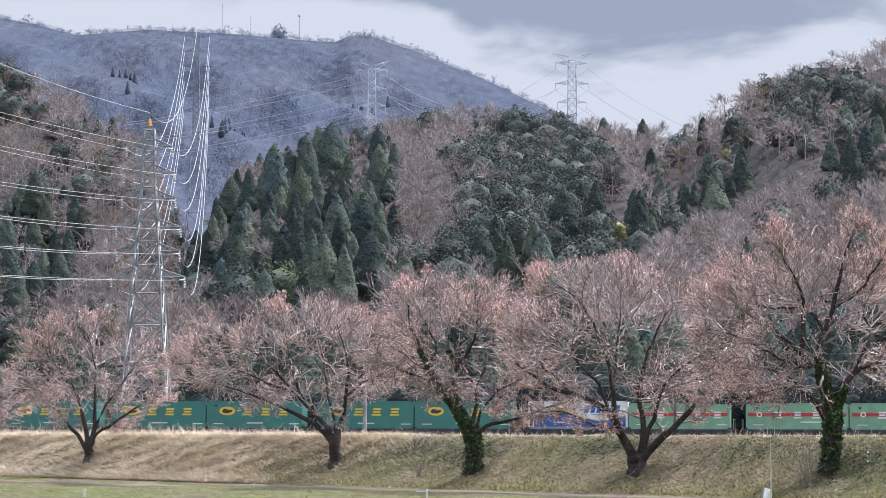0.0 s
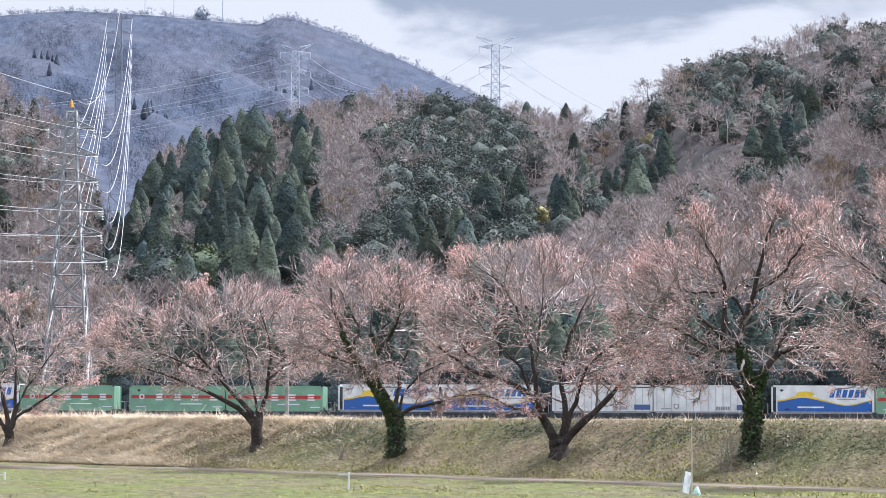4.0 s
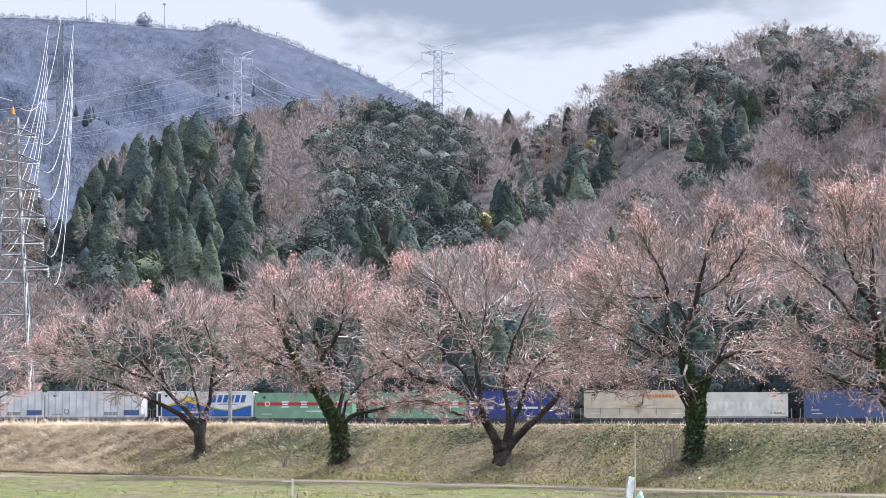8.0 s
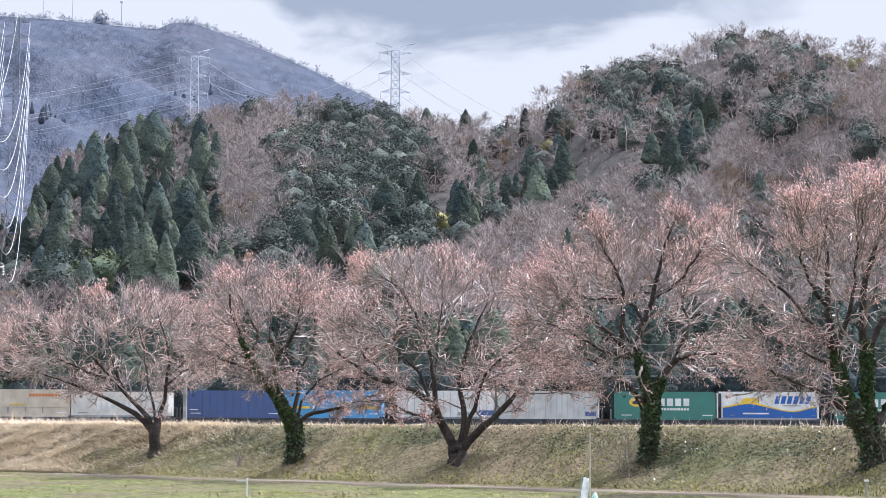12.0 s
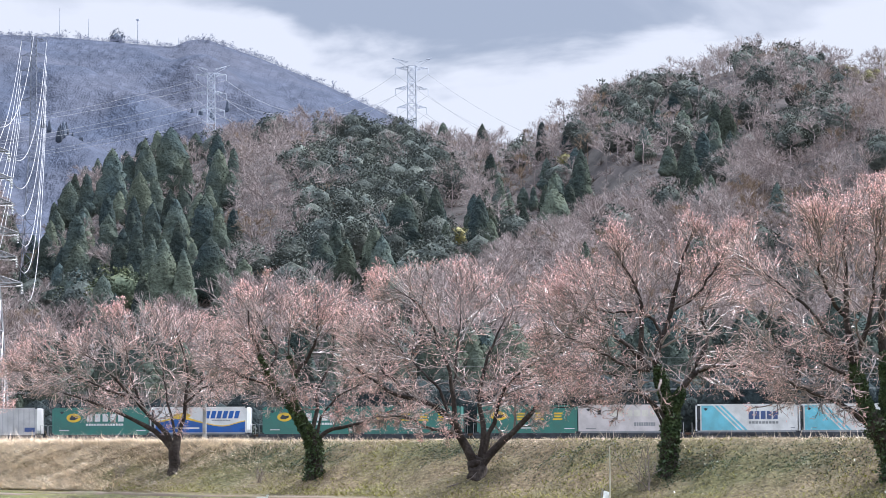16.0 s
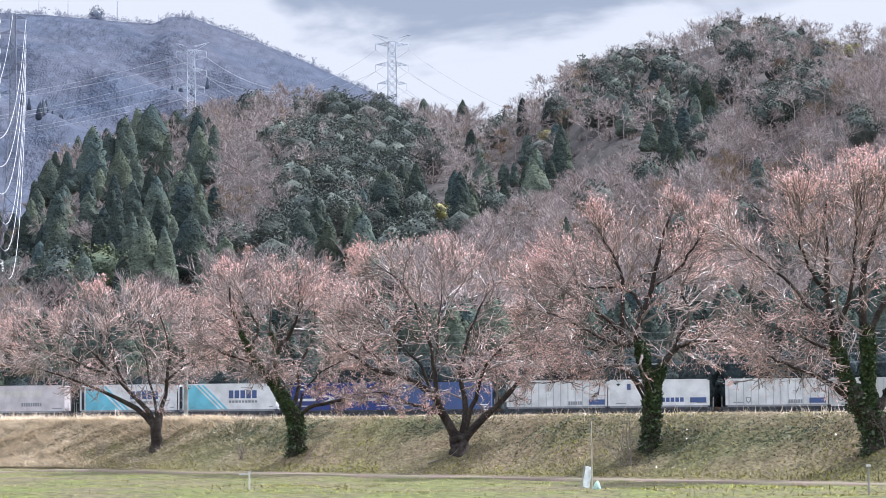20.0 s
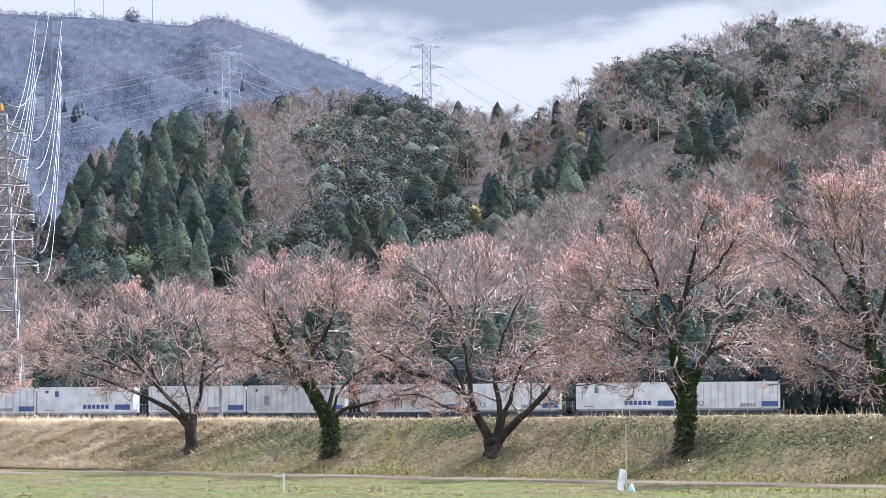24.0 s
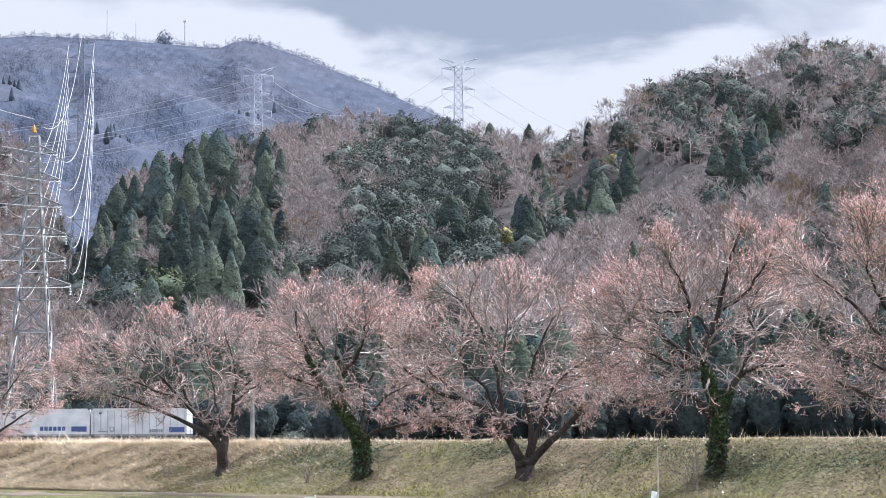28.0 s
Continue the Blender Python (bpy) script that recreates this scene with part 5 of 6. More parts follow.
def build_railway():
    bed = new("railway_bed")
    bed.matrix_world = track_pose(0)
    tagged(bed, "low ballasted railway embankment with two tracks", "railway", kind="structure")
    prof = [(-7.0, -1.97), (-3.6, -0.55), (-2.6, -0.2), (6.6, -0.2), (7.6, -0.55), (11, -1.97)]
    v = [(x, w, z) for x in (-260, 260) for w, z in prof]
    q = [(i, i + 1, i + 7, i + 6) for i in range(5)]
    part("ballast_bank", mesh_np("ballast_bank", v, q), M["ballast"], bed)
    for w in (0, 4.0):
        for g in (-0.5335, 0.5335):
            part("rail", boxes((-260, 260, w + g - 0.032, w + g + 0.032, -0.15, 0.0)), M["rust"], bed)
        sl = boxes(*[(x - 0.12, x + 0.12, w - 1.0, w + 1.0, -0.21, -0.15) for x in np.arange(-60, 60, 0.62)])
        part("sleepers", sl, M["concrete"], bed, kind="stuff")
    # masts with brackets on the near side, wires along both tracks
    first = True
    for p in (-106.5, -56.8, -7.0, 93.0):
        mast = new("catenary_mast")
        mast.matrix_world = track_pose(p, -3.0) if p < 20 else track_pose(p, 7.0) @ pose(0, 0, 0, 0, 0, 180)
        tagged(mast, "grey concrete railway mast beside the track", "mast", "railway masts")
        part("pole", mesh_np("pole", *core([(0.2, -1.6), (0.19, 2), (0.16, 8.2)], 10), True), M["concrete"], mast)
        part("bracket", mesh_np("bracket", *struts([((0, 0, 5.4), (0, 3.0, 5.9)), ((0, 0, 6.9), (0, 3.0, 6.0)), ((0, 0, 7.6), (0, 1.0, 7.6))], 0.045, 6)), M["steel"], mast)
        part("insulator", mesh_np("insulator", *core([(0.05, 7.6), (0.09, 7.7), (0.05, 7.8), (0.09, 7.9), (0.04, 8.0)], 8)), M["glass"], mast)
    for w, z in ((0.0, 5.1), (0.0, 5.95), (4.0, 5.1), (4.0, 5.95), (-3.4, 7.9), (-3.0, 7.2), (7.2, 6.6)):
        ob = thing("railway_wire", mesh_np("railway_wire", *tubes(np.array([[(x, 0, 0) for x in np.linspace(-200, 200, 30)]]), np.full((1, 30), 0.008), 4)), M["steel"], "thin overhead railway wire", "cable", "railway wires")
        ob.matrix_world = track_pose(0, w, z)


build_railway()


# ---- freight train ----
def paint(name, colour, rough=0.45, dirt=0.12):
    return material(name, colour, rough, scale=0.9, fine=18, vary=0.07, tint=[c * (1 - dirt * 2) + 0.02 for c in colour], bump=0.04, space="Object")


P = {
    "teal": paint("teal_paint", (0.06, 0.205, 0.175)), "fgreen": paint("green_paint", (0.21, 0.38, 0.26)), "blue": paint("blue_paint", (0.03, 0.12, 0.42)),
    "navy": paint("navy_paint", (0.03, 0.05, 0.215)), "faded": paint("faded_navy_paint", (0.075, 0.115, 0.27)), "sky": paint("sky_blue_paint", (0.10, 0.33, 0.62)), "cyan": paint("cyan_paint", (0.20, 0.58, 0.72)),
    "beige": paint("beige_paint", (0.62, 0.535, 0.43)), "pale": paint("pale_grey_paint", (0.70, 0.67, 0.62)), "grey": paint("silver_grey_paint", (0.72, 0.72, 0.73)), "rib_shade": paint("rib_shade_grey", (0.45, 0.45, 0.47)), "dull": paint("dull_grey_paint", (0.56, 0.56, 0.56)), "pink": paint("pinkish_white_paint", (0.66, 0.61, 0.62)),
    "cwhite": paint("container_white", (0.76, 0.76, 0.77)), "yellow": paint("yellow_paint", (0.78, 0.53, 0.06)), "red": paint("red_paint", (0.45, 0.04, 0.04)), "dark": paint("dark_paint", (0.04, 0.045, 0.06)), "mgrey": paint("marking_grey", (0.28, 0.29, 0.31)), "orange": paint("orange_mark", (0.62, 0.2, 0.06)),
}
CL, CH, CW = 9.41, 2.6, 1.24
SIDE = -CW - 0.012


def plate(points, lift=0.0):
    """A flat painted shape on the near side, given as (x, z) points."""
    bm = bmesh.new()
    bm.faces.new([bm.verts.new((x, SIDE - 0.004 - lift, z)) for x, z in points])
    bm.normal_update()
    return bm


def band(top, low, lift=0.0):
    """A painted band between two curves of (x, z) points."""
    bm = bmesh.new()
    a = [bm.verts.new((x, SIDE - 0.004 - lift, z)) for x, z in top]
    b = [bm.verts.new((x, SIDE - 0.004 - lift, z)) for x, z in low]
    for i in range(len(a) - 1):
        bm.faces.new((b[i], b[i + 1], a[i + 1], a[i]))
    return bm


def oval(cx, cz, rx, rz, lift=0.0, n=24):
    return plate([(cx + rx * math.cos(a), cz + rz * math.sin(a)) for a in np.arange(n) * 2 * math.pi / n], lift)


def marks(x0, x1, z0, z1, count, slant=0.0, lift=0.0, fill=0.78, rows=1):
    """A row of plain bars in place of writing: one upright block each, or a stack of level bars."""
    bm = bmesh.new()
    step = (x1 - x0) / count
    y = SIDE - 0.004 - lift
    h = z1 - z0

    def quad(a, b, lo, hi):
        bm.faces.new([bm.verts.new((x + slant * (z - z0), y, z)) for x, z in ((a, lo), (b, lo), (b, hi), (a, hi))])
    for i in range(count):
        a = x0 + i * step
        b = a + step * fill
        if rows == 1:
            quad(a, b, z0, z1)
        else:
            for k in range(rows):
                lo = z0 + h * k / rows
                inset = (b - a) * (0.0, 0.12, 0.05)[(i + k) % 3]
                quad(a + inset, b - inset, lo, lo + h / rows * 0.6)
    return bm


def container_shell(root, col, ribs=0, unit_end=False, frame="", low=0.0):
    """Body with ribs, corner posts, castings, roof and bottom rails; an open machine end on reefers."""
    h = CH - low
    x0 = 0.55 if unit_end else 0.06
    part("body", boxes((x0, CL - 0.06, -CW, CW, 0.14, h - 0.05), bevel=0.015), P[col], root)
    fr = P[frame or col]
    for x in (0, CL - 0.14):
        for y in (-CW - 0.01, CW - 0.13):
            part("corner_post", boxes((x, x + 0.14, y, y + 0.14, 0.12, h - 0.1), bevel=0.01), fr, root)
    for y in (-CW - 0.012, CW - 0.09):
        part("roof_rail", boxes((0.1, CL - 0.1, y, y + 0.1, h - 0.12, h)), fr, root)
        part("bottom_rail", boxes((0.1, CL - 0.1, y, y + 0.1, 0.0, 0.16)), P["mgrey"] if col in ("cwhite", "grey", "pink", "pale") else fr, root)
    for x in (0, CL - 0.18):
        for y in (-CW - 0.02, CW - 0.14):
            for z in (0, h - 0.12):
                part("corner_casting", boxes((x - 0.01, x + 0.17, y, y + 0.16, z, z + 0.13)), M["under"], root)
    if ribs:
        for i in range(ribs):
            x = x0 + 0.25 + (CL - x0 - 0.5) * i / (ribs - 1)
            # ribs on grey bodies take a darker paint in place of shading
            part("rib", boxes((x - 0.03, x + 0.03, SIDE - 0.03, -CW + 0.01, 0.18, h - 0.13)), P["rib_shade"] if col in ("grey", "dull") else P[col], root)
    if unit_end:
        part("end_frame", boxes((0.0, 0.08, -CW, CW, 0.1, 0.2), (0.0, 0.08, -CW, CW, h - 0.2, h - 0.1), (0.44, 0.54, -CW, CW, 0.1, h - 0.1)), fr, root)
        part("cooling_unit", boxes((0.12, 0.42, -CW + 0.1, CW - 0.1, 1.15, h - 0.25), (0.12, 0.42, -CW + 0.2, CW - 0.2, 0.3, 0.95), bevel=0.02), M["under"], root, "dark refrigeration unit")
    for x in (0.7, 8.2):
        part("data_marking", plate([(x + (0.55 if unit_end else 0), 0.36), (x + 0.95, 0.36), (x + 0.95, 0.44), (x + (0.55 if unit_end else 0), 0.44)]), P["cwhite"] if col not in ("cwhite", "grey", "pink", "pale") else P["mgrey"], root)
    part("hazard_diamond", plate([(0.95, h - 0.62), (1.15, h - 0.42), (0.95, h - 0.22 - 0.12), (0.75, h - 0.42)], 0.002), P["dark"], root)


def style_teal(root):
    container_shell(root, "teal", low=0.02)
    part("emblem", oval(2.05, 1.62, 0.78, 0.42), P["yellow"], root, "yellow oval emblem")
    part("emblem_mark", plate([(1.55, 1.5), (1.75, 1.42), (2.2, 1.4), (2.55, 1.55), (2.6, 1.75), (2.2, 1.72), (1.8, 1.85), (1.6, 1.75)], 0.003), P["dark"], root)
    for x in (3.6, 5.35, 7.1):
        part("lettering", marks(x, x + 1.0, 1.2, 2.0, 1, 0.12, rows=3, fill=0.9), P["yellow"], root, "yellow slanted marks")
    part("stripe", plate([(4.0, 0.42), (5.6, 0.42), (5.6, 0.52), (4.0, 0.52)]), P["cwhite"], root)


def style_neko(root):
    container_shell(root, "teal", low=0.02)
    part("emblem", oval(2.1, 1.6, 0.7, 0.42), P["yellow"], root, "yellow oval emblem")
    part("emblem_mark", plate([(1.65, 1.5), (1.85, 1.4), (2.2, 1.4), (2.5, 1.55), (2.55, 1.75), (2.2, 1.7), (1.9, 1.82)], 0.003), P["dark"], root)
    part("lettering", marks(3.4, 7.2, 1.25, 1.95, 5, fill=0.7), P["cwhite"], root, "white block marks")
    part("lettering", marks(3.3, 7.0, 0.85, 1.05, 14), P["cwhite"], root)


def style_wave(root):
    container_shell(root, "cwhite", unit_end=True)
    xs = np.linspace(0.56, CL - 0.2, 18)
    crest = [1.05 + 0.42 * math.exp(-((x - 2.9) / 1.6) ** 2) - 0.32 * math.exp(-((x - 7.0) / 1.5) ** 2) + 0.22 * max(0, (x - 7.5) / 1.9) for x in xs]
    part("blue_wave", band([(x, z) for x, z in zip(xs, crest)], [(x, 0.18) for x in xs]), P["blue"], root, "blue painted wave")
    part("yellow_wave", band([(x, z + 0.10 + 0.16 * math.exp(-((x - 3.0) / 1.5) ** 2)) for x, z in zip(xs, crest)], [(x, z) for x, z in zip(xs, crest)], 0.002), P["yellow"], root, "yellow painted line")
    part("emblem", oval(3.1, 1.78, 0.85, 0.26), P["yellow"], root, "yellow emblem")
    part("lettering", marks(5.3, 8.7, 1.5, 2.2, 6, 0.25, 0.003, 0.72), P["blue"], root, "dark blue slanted marks")
    part("lettering", marks(6.0, 7.8, 1.27, 1.37, 12, 0.0, 0.003), P["mgrey"], root)
    part("lettering", plate([(2.4, 0.52), (4.8, 0.52), (4.8, 0.66), (2.4, 0.66)], 0.003), P["cwhite"], root)


def style_green(root):
    container_shell(root, "fgreen", ribs=0, low=0.18)
    part("red_stripe", plate([(0.2, 1.2), (CL - 0.2, 1.2), (CL - 0.2, 1.5), (0.2, 1.5)]), P["red"], root, "red painted stripe")
    part("emblem", oval(1.25, 1.36, 0.26, 0.24, 0.004), P["cwhite"], root)
    part("emblem_mark", oval(1.25, 1.36, 0.15, 0.14, 0.007), P["red"], root)
    for x in (2.6, 4.4, 6.1, 7.9):
        part("lettering", marks(x, x + 0.78, 1.0, 1.72, 1, 0, 0.005, rows=3, fill=0.95), P["cwhite"], root, "white block marks")
    part("lettering", plate([(5.0, 0.62), (7.2, 0.62), (7.2, 0.72), (5.0, 0.72)]), P["cwhite"], root)


def style_white(root):
    container_shell(root, "grey", ribs=14)
    part("blue_panel", plate([(7.7, 0.3), (9.2, 0.3), (9.2, 0.78), (7.7, 0.78)], 0.035), P["faded"], root, "blue painted panel")
    part("chevron", plate([(7.25, 0.3), (7.45, 0.3), (7.7, 0.54), (7.45, 0.78), (7.25, 0.78), (7.5, 0.54)], 0.035), P["cwhite"], root)
    part("lettering", marks(5.8, 7.1, 0.3, 0.62, 6, 0, 0.035), P["mgrey"], root, "dark grey marks")
    part("emblem", plate([(1.85, 0.85), (2.35, 0.85), (2.33, 0.5), (2.1, 0.3), (1.87, 0.5)], 0.035), P["mgrey"], root, "grey shield emblem")
    part("emblem_mark", plate([(1.95, 0.78), (2.25, 0.78), (2.23, 0.55), (2.1, 0.42), (1.97, 0.55)], 0.038), P["cwhite"], root)


def style_smooth(root):
    container_shell(root, "cwhite")
    part("lettering", marks(1.75, 2.2, 1.65, 2.2, 1, 0.0), P["faded"], root, "blue mark")
    part("lettering", marks(4.5, 7.1, 0.5, 0.9, 6), P["faded"], root, "dark blue marks")
    part("blue_panel", plate([(7.6, 0.42), (9.1, 0.42), (9.1, 0.9), (7.6, 0.9)]), P["faded"], root, "blue painted panel")


def style_dull(root):
    container_shell(root, "dull", ribs=18)
    part("hatch", boxes((1.7, 2.2, SIDE - 0.03, -CW, 0.7, 1.6)), P["mgrey"], root)
    part("blue_panel", plate([(8.2, 0.3), (9.2, 0.3), (9.2, 0.7), (8.2, 0.7)], 0.035), P["faded"], root, "faded blue panel")


def style_navy(root):
    container_shell(root, "navy", low=0.02)
    for a, b in ((0.3, 2.4), (6.7, 8.9)):
        part("white_bar", plate([(a, 0.86), (b, 0.86), (b, 1.1), (a, 1.1)]), P["cwhite"], root, "white painted bar")
    part("emblem", plate([(3.1, 0.8), (3.9, 0.86), (4.15, 1.15), (3.7, 1.38), (2.6, 1.32), (3.2, 1.24), (3.65, 1.16), (3.55, 1.0)], 0.002), P["cwhite"], root, "white emblem")
    part("lettering", marks(4.3, 6.6, 0.88, 1.08, 12, 0.15), P["cwhite"], root)
    part("peak_mark", plate([(0.75, 1.9), (1.25, 1.9), (1.0, 2.12)], 0.002), P["cwhite"], root)


def style_faded(root):
    container_shell(root, "faded", ribs=13, low=0.05)
    part("lettering", plate([(0.6, 0.7), (1.4, 0.7), (1.4, 0.78), (0.6, 0.78)], 0.035), P["cwhite"], root)


def style_beige(root):
    container_shell(root, "beige", ribs=8, low=0.0)
    part("lettering", marks(5.4, 8.5, 1.95, 2.2, 10, 0.1, 0.035), P["orange"], root, "rusty red marks")
    for x in (1.5, 3.3, 5.0, 6.7):
        part("door_bar", boxes((x, x + 0.1, SIDE - 0.05, -CW, 0.35, 0.95)), P["mgrey"], root)
    part("belt", boxes((0.2, CL - 0.2, SIDE - 0.03, -CW, 0.9, 0.98)), P["beige"], root)
    part("plate", plate([(3.5, 1.1), (5.0, 1.1), (5.0, 1.22), (3.5, 1.22)], 0.04), P["yellow"], root)


def style_pale(root):
    container_shell(root, "pale", ribs=0, low=0.2)
    part("lettering", marks(2.5, 8.6, 0.75, 1.5, 11, 0, 0, 0.5), P["cwhite"], root, "white block marks")
    part("lettering", marks(7.8, 8.9, 0.38, 0.58, 4), P["mgrey"], root)
    for i in range(10):
        part("rib", boxes((0.5 + i * 0.93, 0.56 + i * 0.93, SIDE - 0.02, -CW, 0.2, CH - 0.33)), P["pale"], root)


def style_sky(root):
    container_shell(root, "sky", ribs=20)
    part("yellow_bar", plate([(0.2, 0.88), (2.6, 0.88), (2.6, 1.1), (0.2, 1.1)], 0.035), P["yellow"], root, "pale yellow stripe")
    part("yellow_bar", plate([(6.9, 0.88), (9.1, 0.88), (9.1, 1.1), (6.9, 1.1)], 0.035), P["yellow"], root, "pale yellow stripe")
    part("lettering", marks(2.8, 3.1, 0.85, 1.5, 1, 0.3, 0.035), P["cwhite"], root, "white script marks")
    part("lettering", marks(3.5, 4.7, 0.9, 1.05, 4, 0.3, 0.035, 0.5), P["cwhite"], root)
    part("lettering", marks(5.2, 5.45, 0.85, 1.5, 1, 0.3, 0.035), P["cwhite"], root)
    part("lettering", marks(5.75, 6.7, 0.9, 1.05, 3, 0.3, 0.035, 0.5), P["cwhite"], root)


def style_pink(root):
    container_shell(root, "pink", ribs=0)
    part("lettering", marks(1.8, 2.2, 1.7, 2.2, 1), P["dark"], root)
    part("lettering", marks(5.2, 7.2, 0.6, 0.95, 9), P["mgrey"], root)
    part("stain", oval(2.4, 0.5, 1.4, 0.14), P["pink"], root)
    part("lettering", marks(3.0, 7.4, 1.5, 2.1, 6), P["pale"], root)


def style_cyan(root):
    container_shell(root, "cwhite", unit_end=True)
    h = CH - 0.13
    part("cyan_field", plate([(0.56, 0.18), (3.9, 0.18), (1.6, h), (0.56, h)]), P["cyan"], root, "cyan painted field")
    for o in (0.0, 0.45):
        part("cyan_stripe", plate([(4.1 + o, 0.18), (4.35 + o, 0.18), (2.05 + o, h), (1.8 + o, h)]), P["cyan"], root, "cyan slanted stripe")
    part("lettering", marks(4.9, 7.7, 1.2, 1.95, 5), P["faded"], root, "dark blue-grey marks")
    part("lettering", marks(4.9, 7.7, 0.78, 1.0, 9), P["mgrey"], root)


STYLES = {
    "Y": (style_teal, "teal freight container with yellow oval emblem and marks"), "G": (style_neko, "teal freight container with white block marks"),
    "R": (style_wave, "white refrigerated container with a blue and yellow wave"), "F": (style_green, "green freight container with a red stripe"),
    "S": (style_white, "ribbed light grey container with a blue panel"), "A": (style_smooth, "smooth white container with dark blue marks"), "U": (style_dull, "weathered dull grey ribbed container"),
    "D": (style_navy, "navy container with white bars and emblem"), "N": (style_faded, "faded navy ribbed container"), "E": (style_beige, "weathered beige container with ribs"),
    "H": (style_pale, "pale beige-grey container with faint white marks"), "B": (style_sky, "sky-blue container with a yellow stripe"), "W": (style_pink, "pinkish white container with faint marks"),
    "K": (style_cyan, "white refrigerated container with cyan slanted field"),
}
CONSIST = ["YY", "YY", "YY", "YY", "RF", "FF", "RR", "SS", "RF", "FD", "EH", "NB", "SU", "GR", "GY", "YW", "KK", "DN", "SA", "SU", "US", "AS"]
FIRST = -4
PITCH, DECK = 20.4, 1.0
MOVERS = []


def build_wagon():
    root = new("flat_wagon")
    tagged(root, "dark blue-grey container flat wagon on the track", "wagon", "freight wagons")
    part("deck", boxes((-9.85, 9.85, -1.28, 1.28, DECK - 0.22, DECK), bevel=0.02), M["under"], root)
    for y in (-1.25, 1.13):
        part("side_sill", boxes((-9.6, 9.6, y, y + 0.12, DECK - 0.48, DECK - 0.2)), M["under"], root)
    part("centre_sill", boxes((-10.1, 10.1, -0.25, 0.25, 0.55, DECK - 0.2)), M["under"], root)
    for x in (-7.1, 7.1):
        bogie = part("bogie", boxes((x - 1.35, x + 1.35, -1.05, -0.85, 0.35, 0.62), (x - 1.35, x + 1.35, 0.85, 1.05, 0.35, 0.62), (x - 0.2, x + 0.2, -1.0, 1.0, 0.4, 0.6), bevel=0.03), M["under"], root)
        for dx in (-0.95, 0.95):
            for y in (-0.56, 0.5):
                ln = np.array([[(x + dx, y, 0.43), (x + dx, y + 0.06, 0.43)]])
                part("wheel", mesh_np("wheel", *merge([tubes(ln, np.full((1, 2), 0.43), 20), tubes(ln, np.full((1, 2), 0.12), 20)])), M["rust"], bogie)
    for x in (-10.2, 10.2):
        part("coupler", boxes((x - 0.3, x + 0.3, -0.12, 0.12, 0.75, 0.98), bevel=0.03), M["rust"], root)
    for x in (-9.8, 9.8):
        part("handrail", mesh_np("handrail", *struts([((x, -1.2, DECK), (x, -1.2, DECK + 0.9)), ((x, 1.2, DECK), (x, 1.2, DECK + 0.9)), ((x, -1.2, DECK + 0.9), (x, 1.2, DECK + 0.9))], 0.025, 6)), M["steel"], root)
    return root


def build_train():
    made = {}
    wagon = None
    for n, pair in enumerate(CONSIST):
        p = (n + FIRST) * PITCH + 17.82
        if wagon is None:
            ob = wagon = build_wagon()
        else:
            ob = copy_thing(wagon, Matrix())
        MOVERS.append((ob, p, 0.0))
        for key, off in zip(pair, (-CL - 0.05, 0.05)):
            if key not in made:
                root = new("freight_container")
                STYLES[key][0](root)
                tagged(root, STYLES[key][1] + " on a wagon", "container", "containers on the train")
                made[key] = ob = root
            else:
                ob = copy_thing(made[key], Matrix())
            MOVERS.append((ob, p + off, DECK))


build_train()


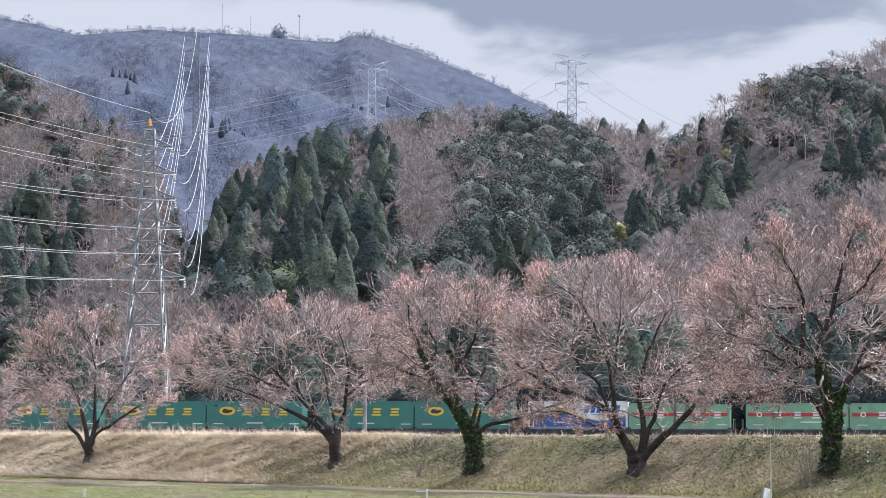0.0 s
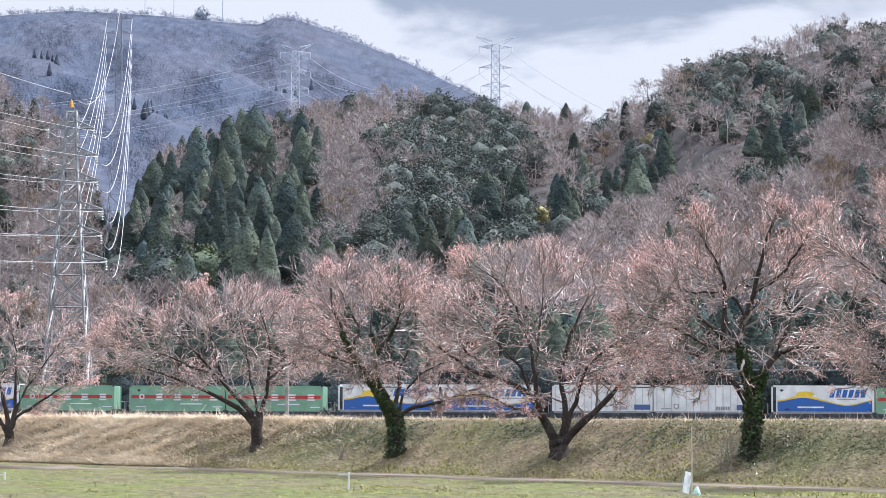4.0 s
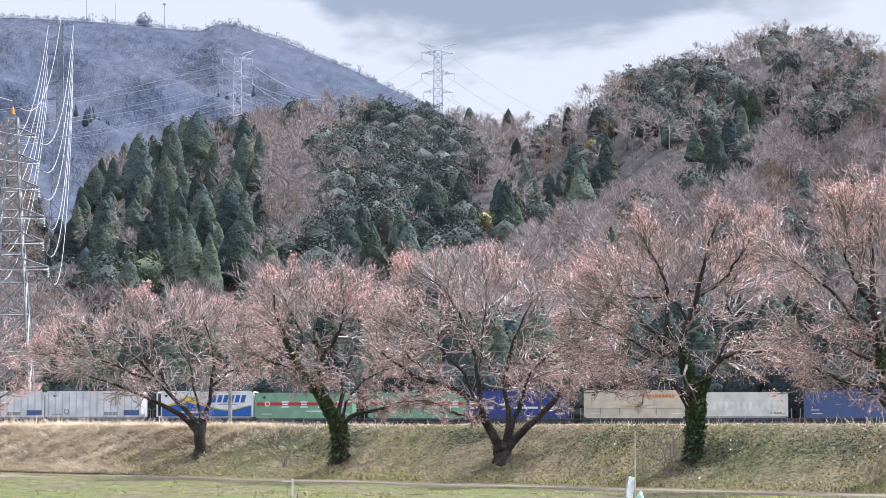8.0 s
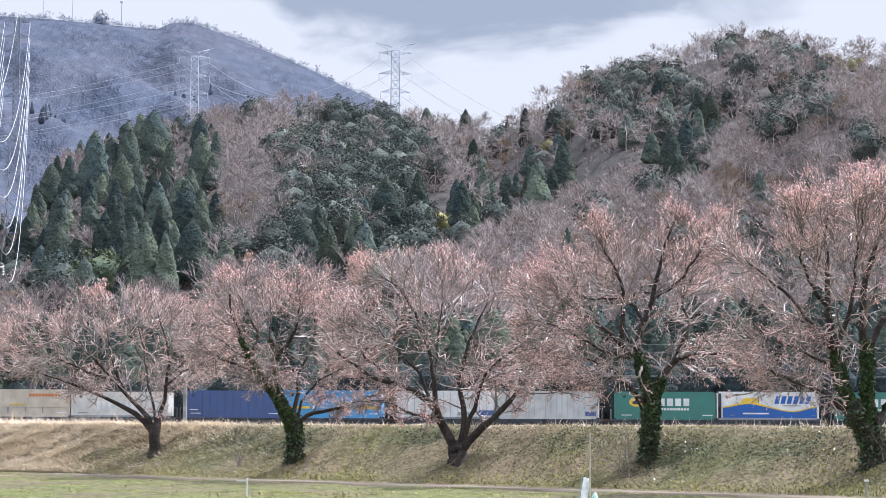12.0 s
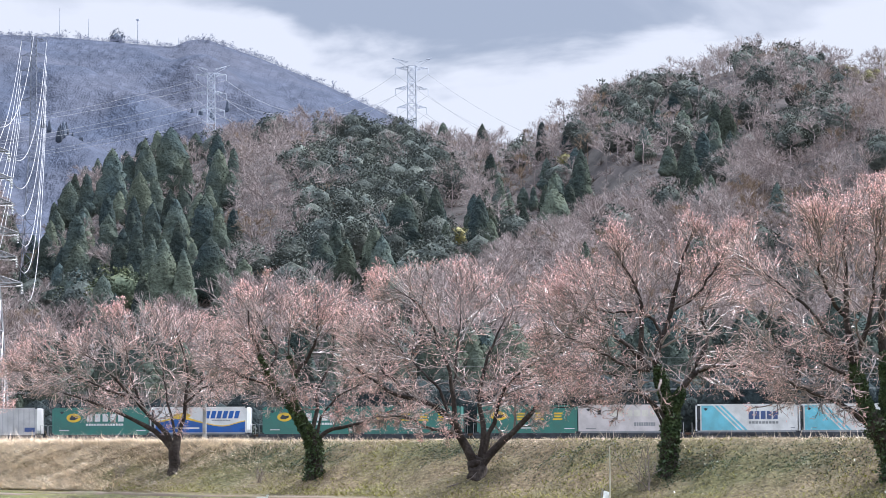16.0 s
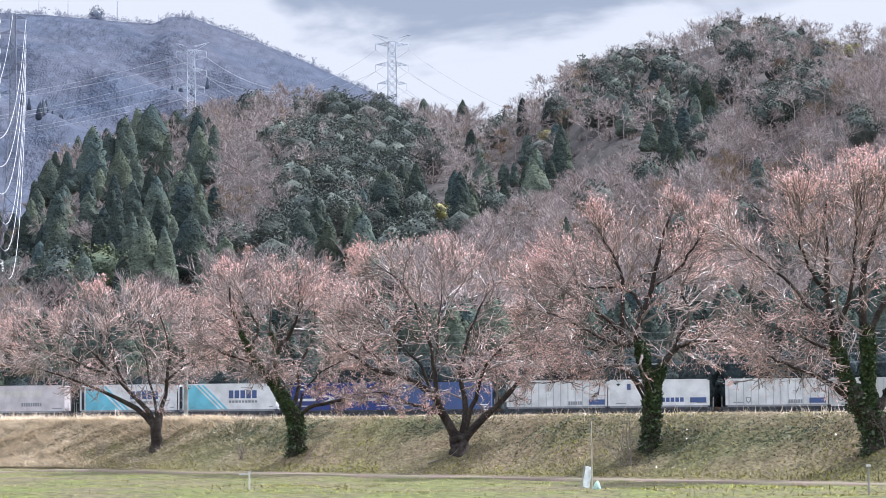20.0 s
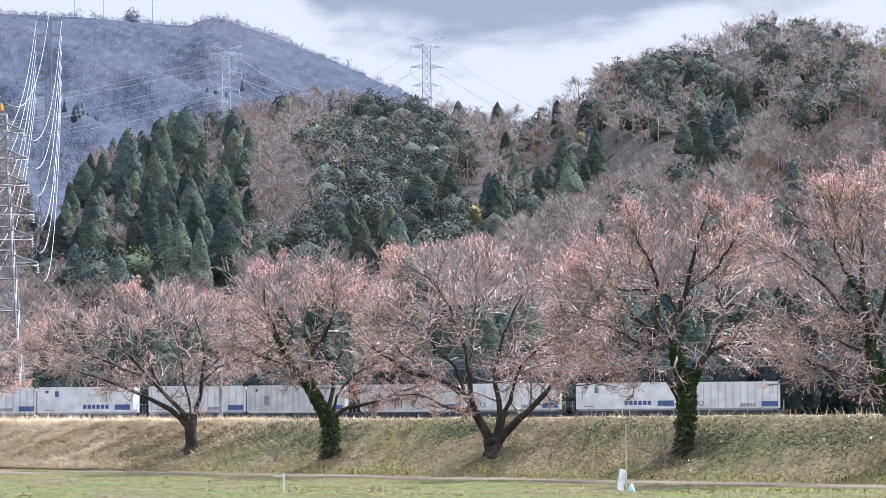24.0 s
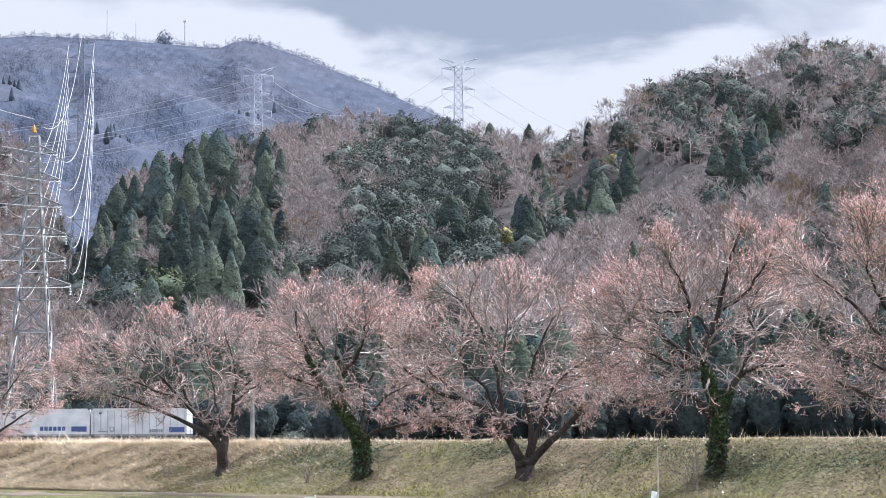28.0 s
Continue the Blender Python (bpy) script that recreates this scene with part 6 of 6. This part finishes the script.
# ---- small things by the path ----
def build_small():
    x, y = at_bearing(127.5, 62.5)
    board = new("sign_board")
    board.location = (x, y, 0)
    board.rotation_euler = (0, 0, radians(24))
    tagged(board, "small white sign board leaning beside a thin pole", "sign")
    bm = boxes((-0.095, 0.095, -0.012, 0.012, 0.0, 0.55), bevel=0.004)
    bmesh.ops.rotate(bm, verts=bm.verts, cent=(0, 0, 0), matrix=Matrix.Rotation(radians(-10), 3, "X") @ Matrix.Rotation(radians(16), 3, "Y"))
    bmesh.ops.translate(bm, verts=bm.verts, vec=(0, 0, 0.12))
    part("panel", bm, M["board"], board)
    part("stake", mesh_np("stake", *struts([((-0.18, 0, -0.1), (-0.02, 0.02, 0.72))], 0.012, 6)), M["concrete"], board)
    pole = new("marker_pole")
    pole.location = (x + 0.17, y + 0.1, 0)
    tagged(pole, "thin pale bamboo marker pole in the grass", "pole")
    part("shaft", mesh_np("shaft", *core([(0.022, -0.2), (0.02, 0.9), (0.014, 1.78)], 6)), M["bamboo"], pole)
    bag = new("green_bag")
    bag.location = (x + 0.27, y - 0.05, 0)
    tagged(bag, "crumpled pale green bag at the foot of the sign", "bag")
    v, q = core([(0.02, 0.0), (0.10, 0.02), (0.09, 0.14), (0.05, 0.24), (0.015, 0.29)], 9)
    v = v + 0.025 * np.sin(v[:, [1, 2, 0]] * 40)
    part("sack", mesh_np("sack", v, q, True), M["bag"], bag)
    for b, d, h, mat, lab in ((-6.3, 66.3, 0.5, "white", "short white survey stake in the grass"), (242.0, 58.2, 0.66, "concrete", "grey metal post with a cap in the grass"), (-142, 74, 0.3, "white", "short white survey stake in the grass")):
        x, y = at_bearing(b, d)
        st = new("survey_stake")
        st.location = (x, y, 0)
        tagged(st, lab, "stake", "stakes in the field")
        part("shaft", boxes((-0.022, 0.022, -0.022, 0.022, -0.2, h), bevel=0.004), M[mat], st)
        part("cap", boxes((-0.03, 0.03, -0.03, 0.03, h, h + 0.03), bevel=0.006) if b < 0 else boxes((-0.055, 0.055, -0.03, 0.03, h, h + 0.05), bevel=0.006), M["white"], st)
        if b < 0:
            part("ribbon", boxes((-0.28, -0.02, -0.004, 0.004, h - 0.05, h - 0.02)), M["white"], st)


def build_branches():
    """A fallen branch on the slope and thin saplings round the trunks."""
    def on_bank(s, w, up=0.0):
        x, y = bank_xy(s, w)
        return float(x), float(y), float(bank_z(s, w)) + up
    fb = new("fallen_branch")
    fb.location = on_bank(7.6, 1.2, 0.05)
    tagged(fb, "thin fallen branch lying on the bank slope", "branch")
    pts = resample([(0, 0, 0), (0.35, -0.1, 0.12), (0.7, -0.1, 0.18), (1.1, 0.1, 0.42)], 10)
    part("stem", mesh_np("stem", *tubes(pts[None], np.linspace(0.03, 0.012, 10)[None], 6)), M["bough"], fb)
    part("twig", mesh_np("twig", *tubes(resample([(0.6, -0.1, 0.17), (0.8, -0.3, 0.3), (0.95, -0.4, 0.5)], 6)[None], np.linspace(0.012, 0.006, 6)[None], 5)), M["bough"], fb)
    for s0, w0, h, lab in ((16.9, 1.4, 1.8, "cluster of thin leafless saplings beside a trunk"), (-13.2, 1.6, 0.8, "pale dead twigs at the foot of a tree"), (-3.4, 1.5, 0.7, "pale dead twigs at the foot of a tree"), (7.0, 3.6, 1.0, "thin bare shrub on the slope"), (26.0, 2.6, 1.4, "thin bare shrub on the slope")):
        sap = new("sapling")
        sap.location = on_bank(s0, w0)
        tagged(sap, lab, "shrub", "saplings on the bank")
        base = rng.normal(0, 0.12, (9, 1, 3)) * np.array([1, 1, 0])
        d = unit(np.concatenate([rng.normal(0, 0.35, (9, 2)), np.ones((9, 1))], 1))[:, None]
        t = np.linspace(0, 1, 7)[None, :, None]
        ln = base + d * t * h * rng.uniform(0.6, 1.0, (9, 1, 1)) + rng.normal(0, 0.02, (9, 7, 3)) * t
        rd = np.tile(np.linspace(0.012, 0.005, 7), (9, 1))
        l2, r2 = grow(ln, rd, 7, h * 0.28, 3, (np.array([0, 0, h * 0.6]), np.array([h, h, h])), 0.3, 0.4, 0.7, 0.15, 0.8)
        part("brush", mesh_np("brush", *merge([tubes(ln, rd, 4), tubes(l2, np.maximum(r2, 0.004), 3)])), M["bough"], sap, kind="stuff")


build_branches()
M["bamboo"] = material("bamboo", (0.62, 0.58, 0.48), 0.5, vary=0.1, bump=0)
M["board"] = material("weathered_board", (0.78, 0.81, 0.79), 0.6, scale=5, fine=40, vary=0.12)
M["bag"] = material("green_sack", (0.50, 0.70, 0.60), 0.6, scale=6, fine=40)
build_small()


# ---- what moves ----
def gone(t):
    """Metres that the train has run after t seconds."""
    return 12.727 * t + 0.04223 * t ** 2 - 0.0000746 * t ** 3


def motions():
    for ob, p, z in MOVERS:
        walk(ob, [(t, track_pose(p - gone(t), 0, z)) for t in (0, 3.5, 7, 10.5, 14, 17.5, 21, 24.5, 28)])


motions()
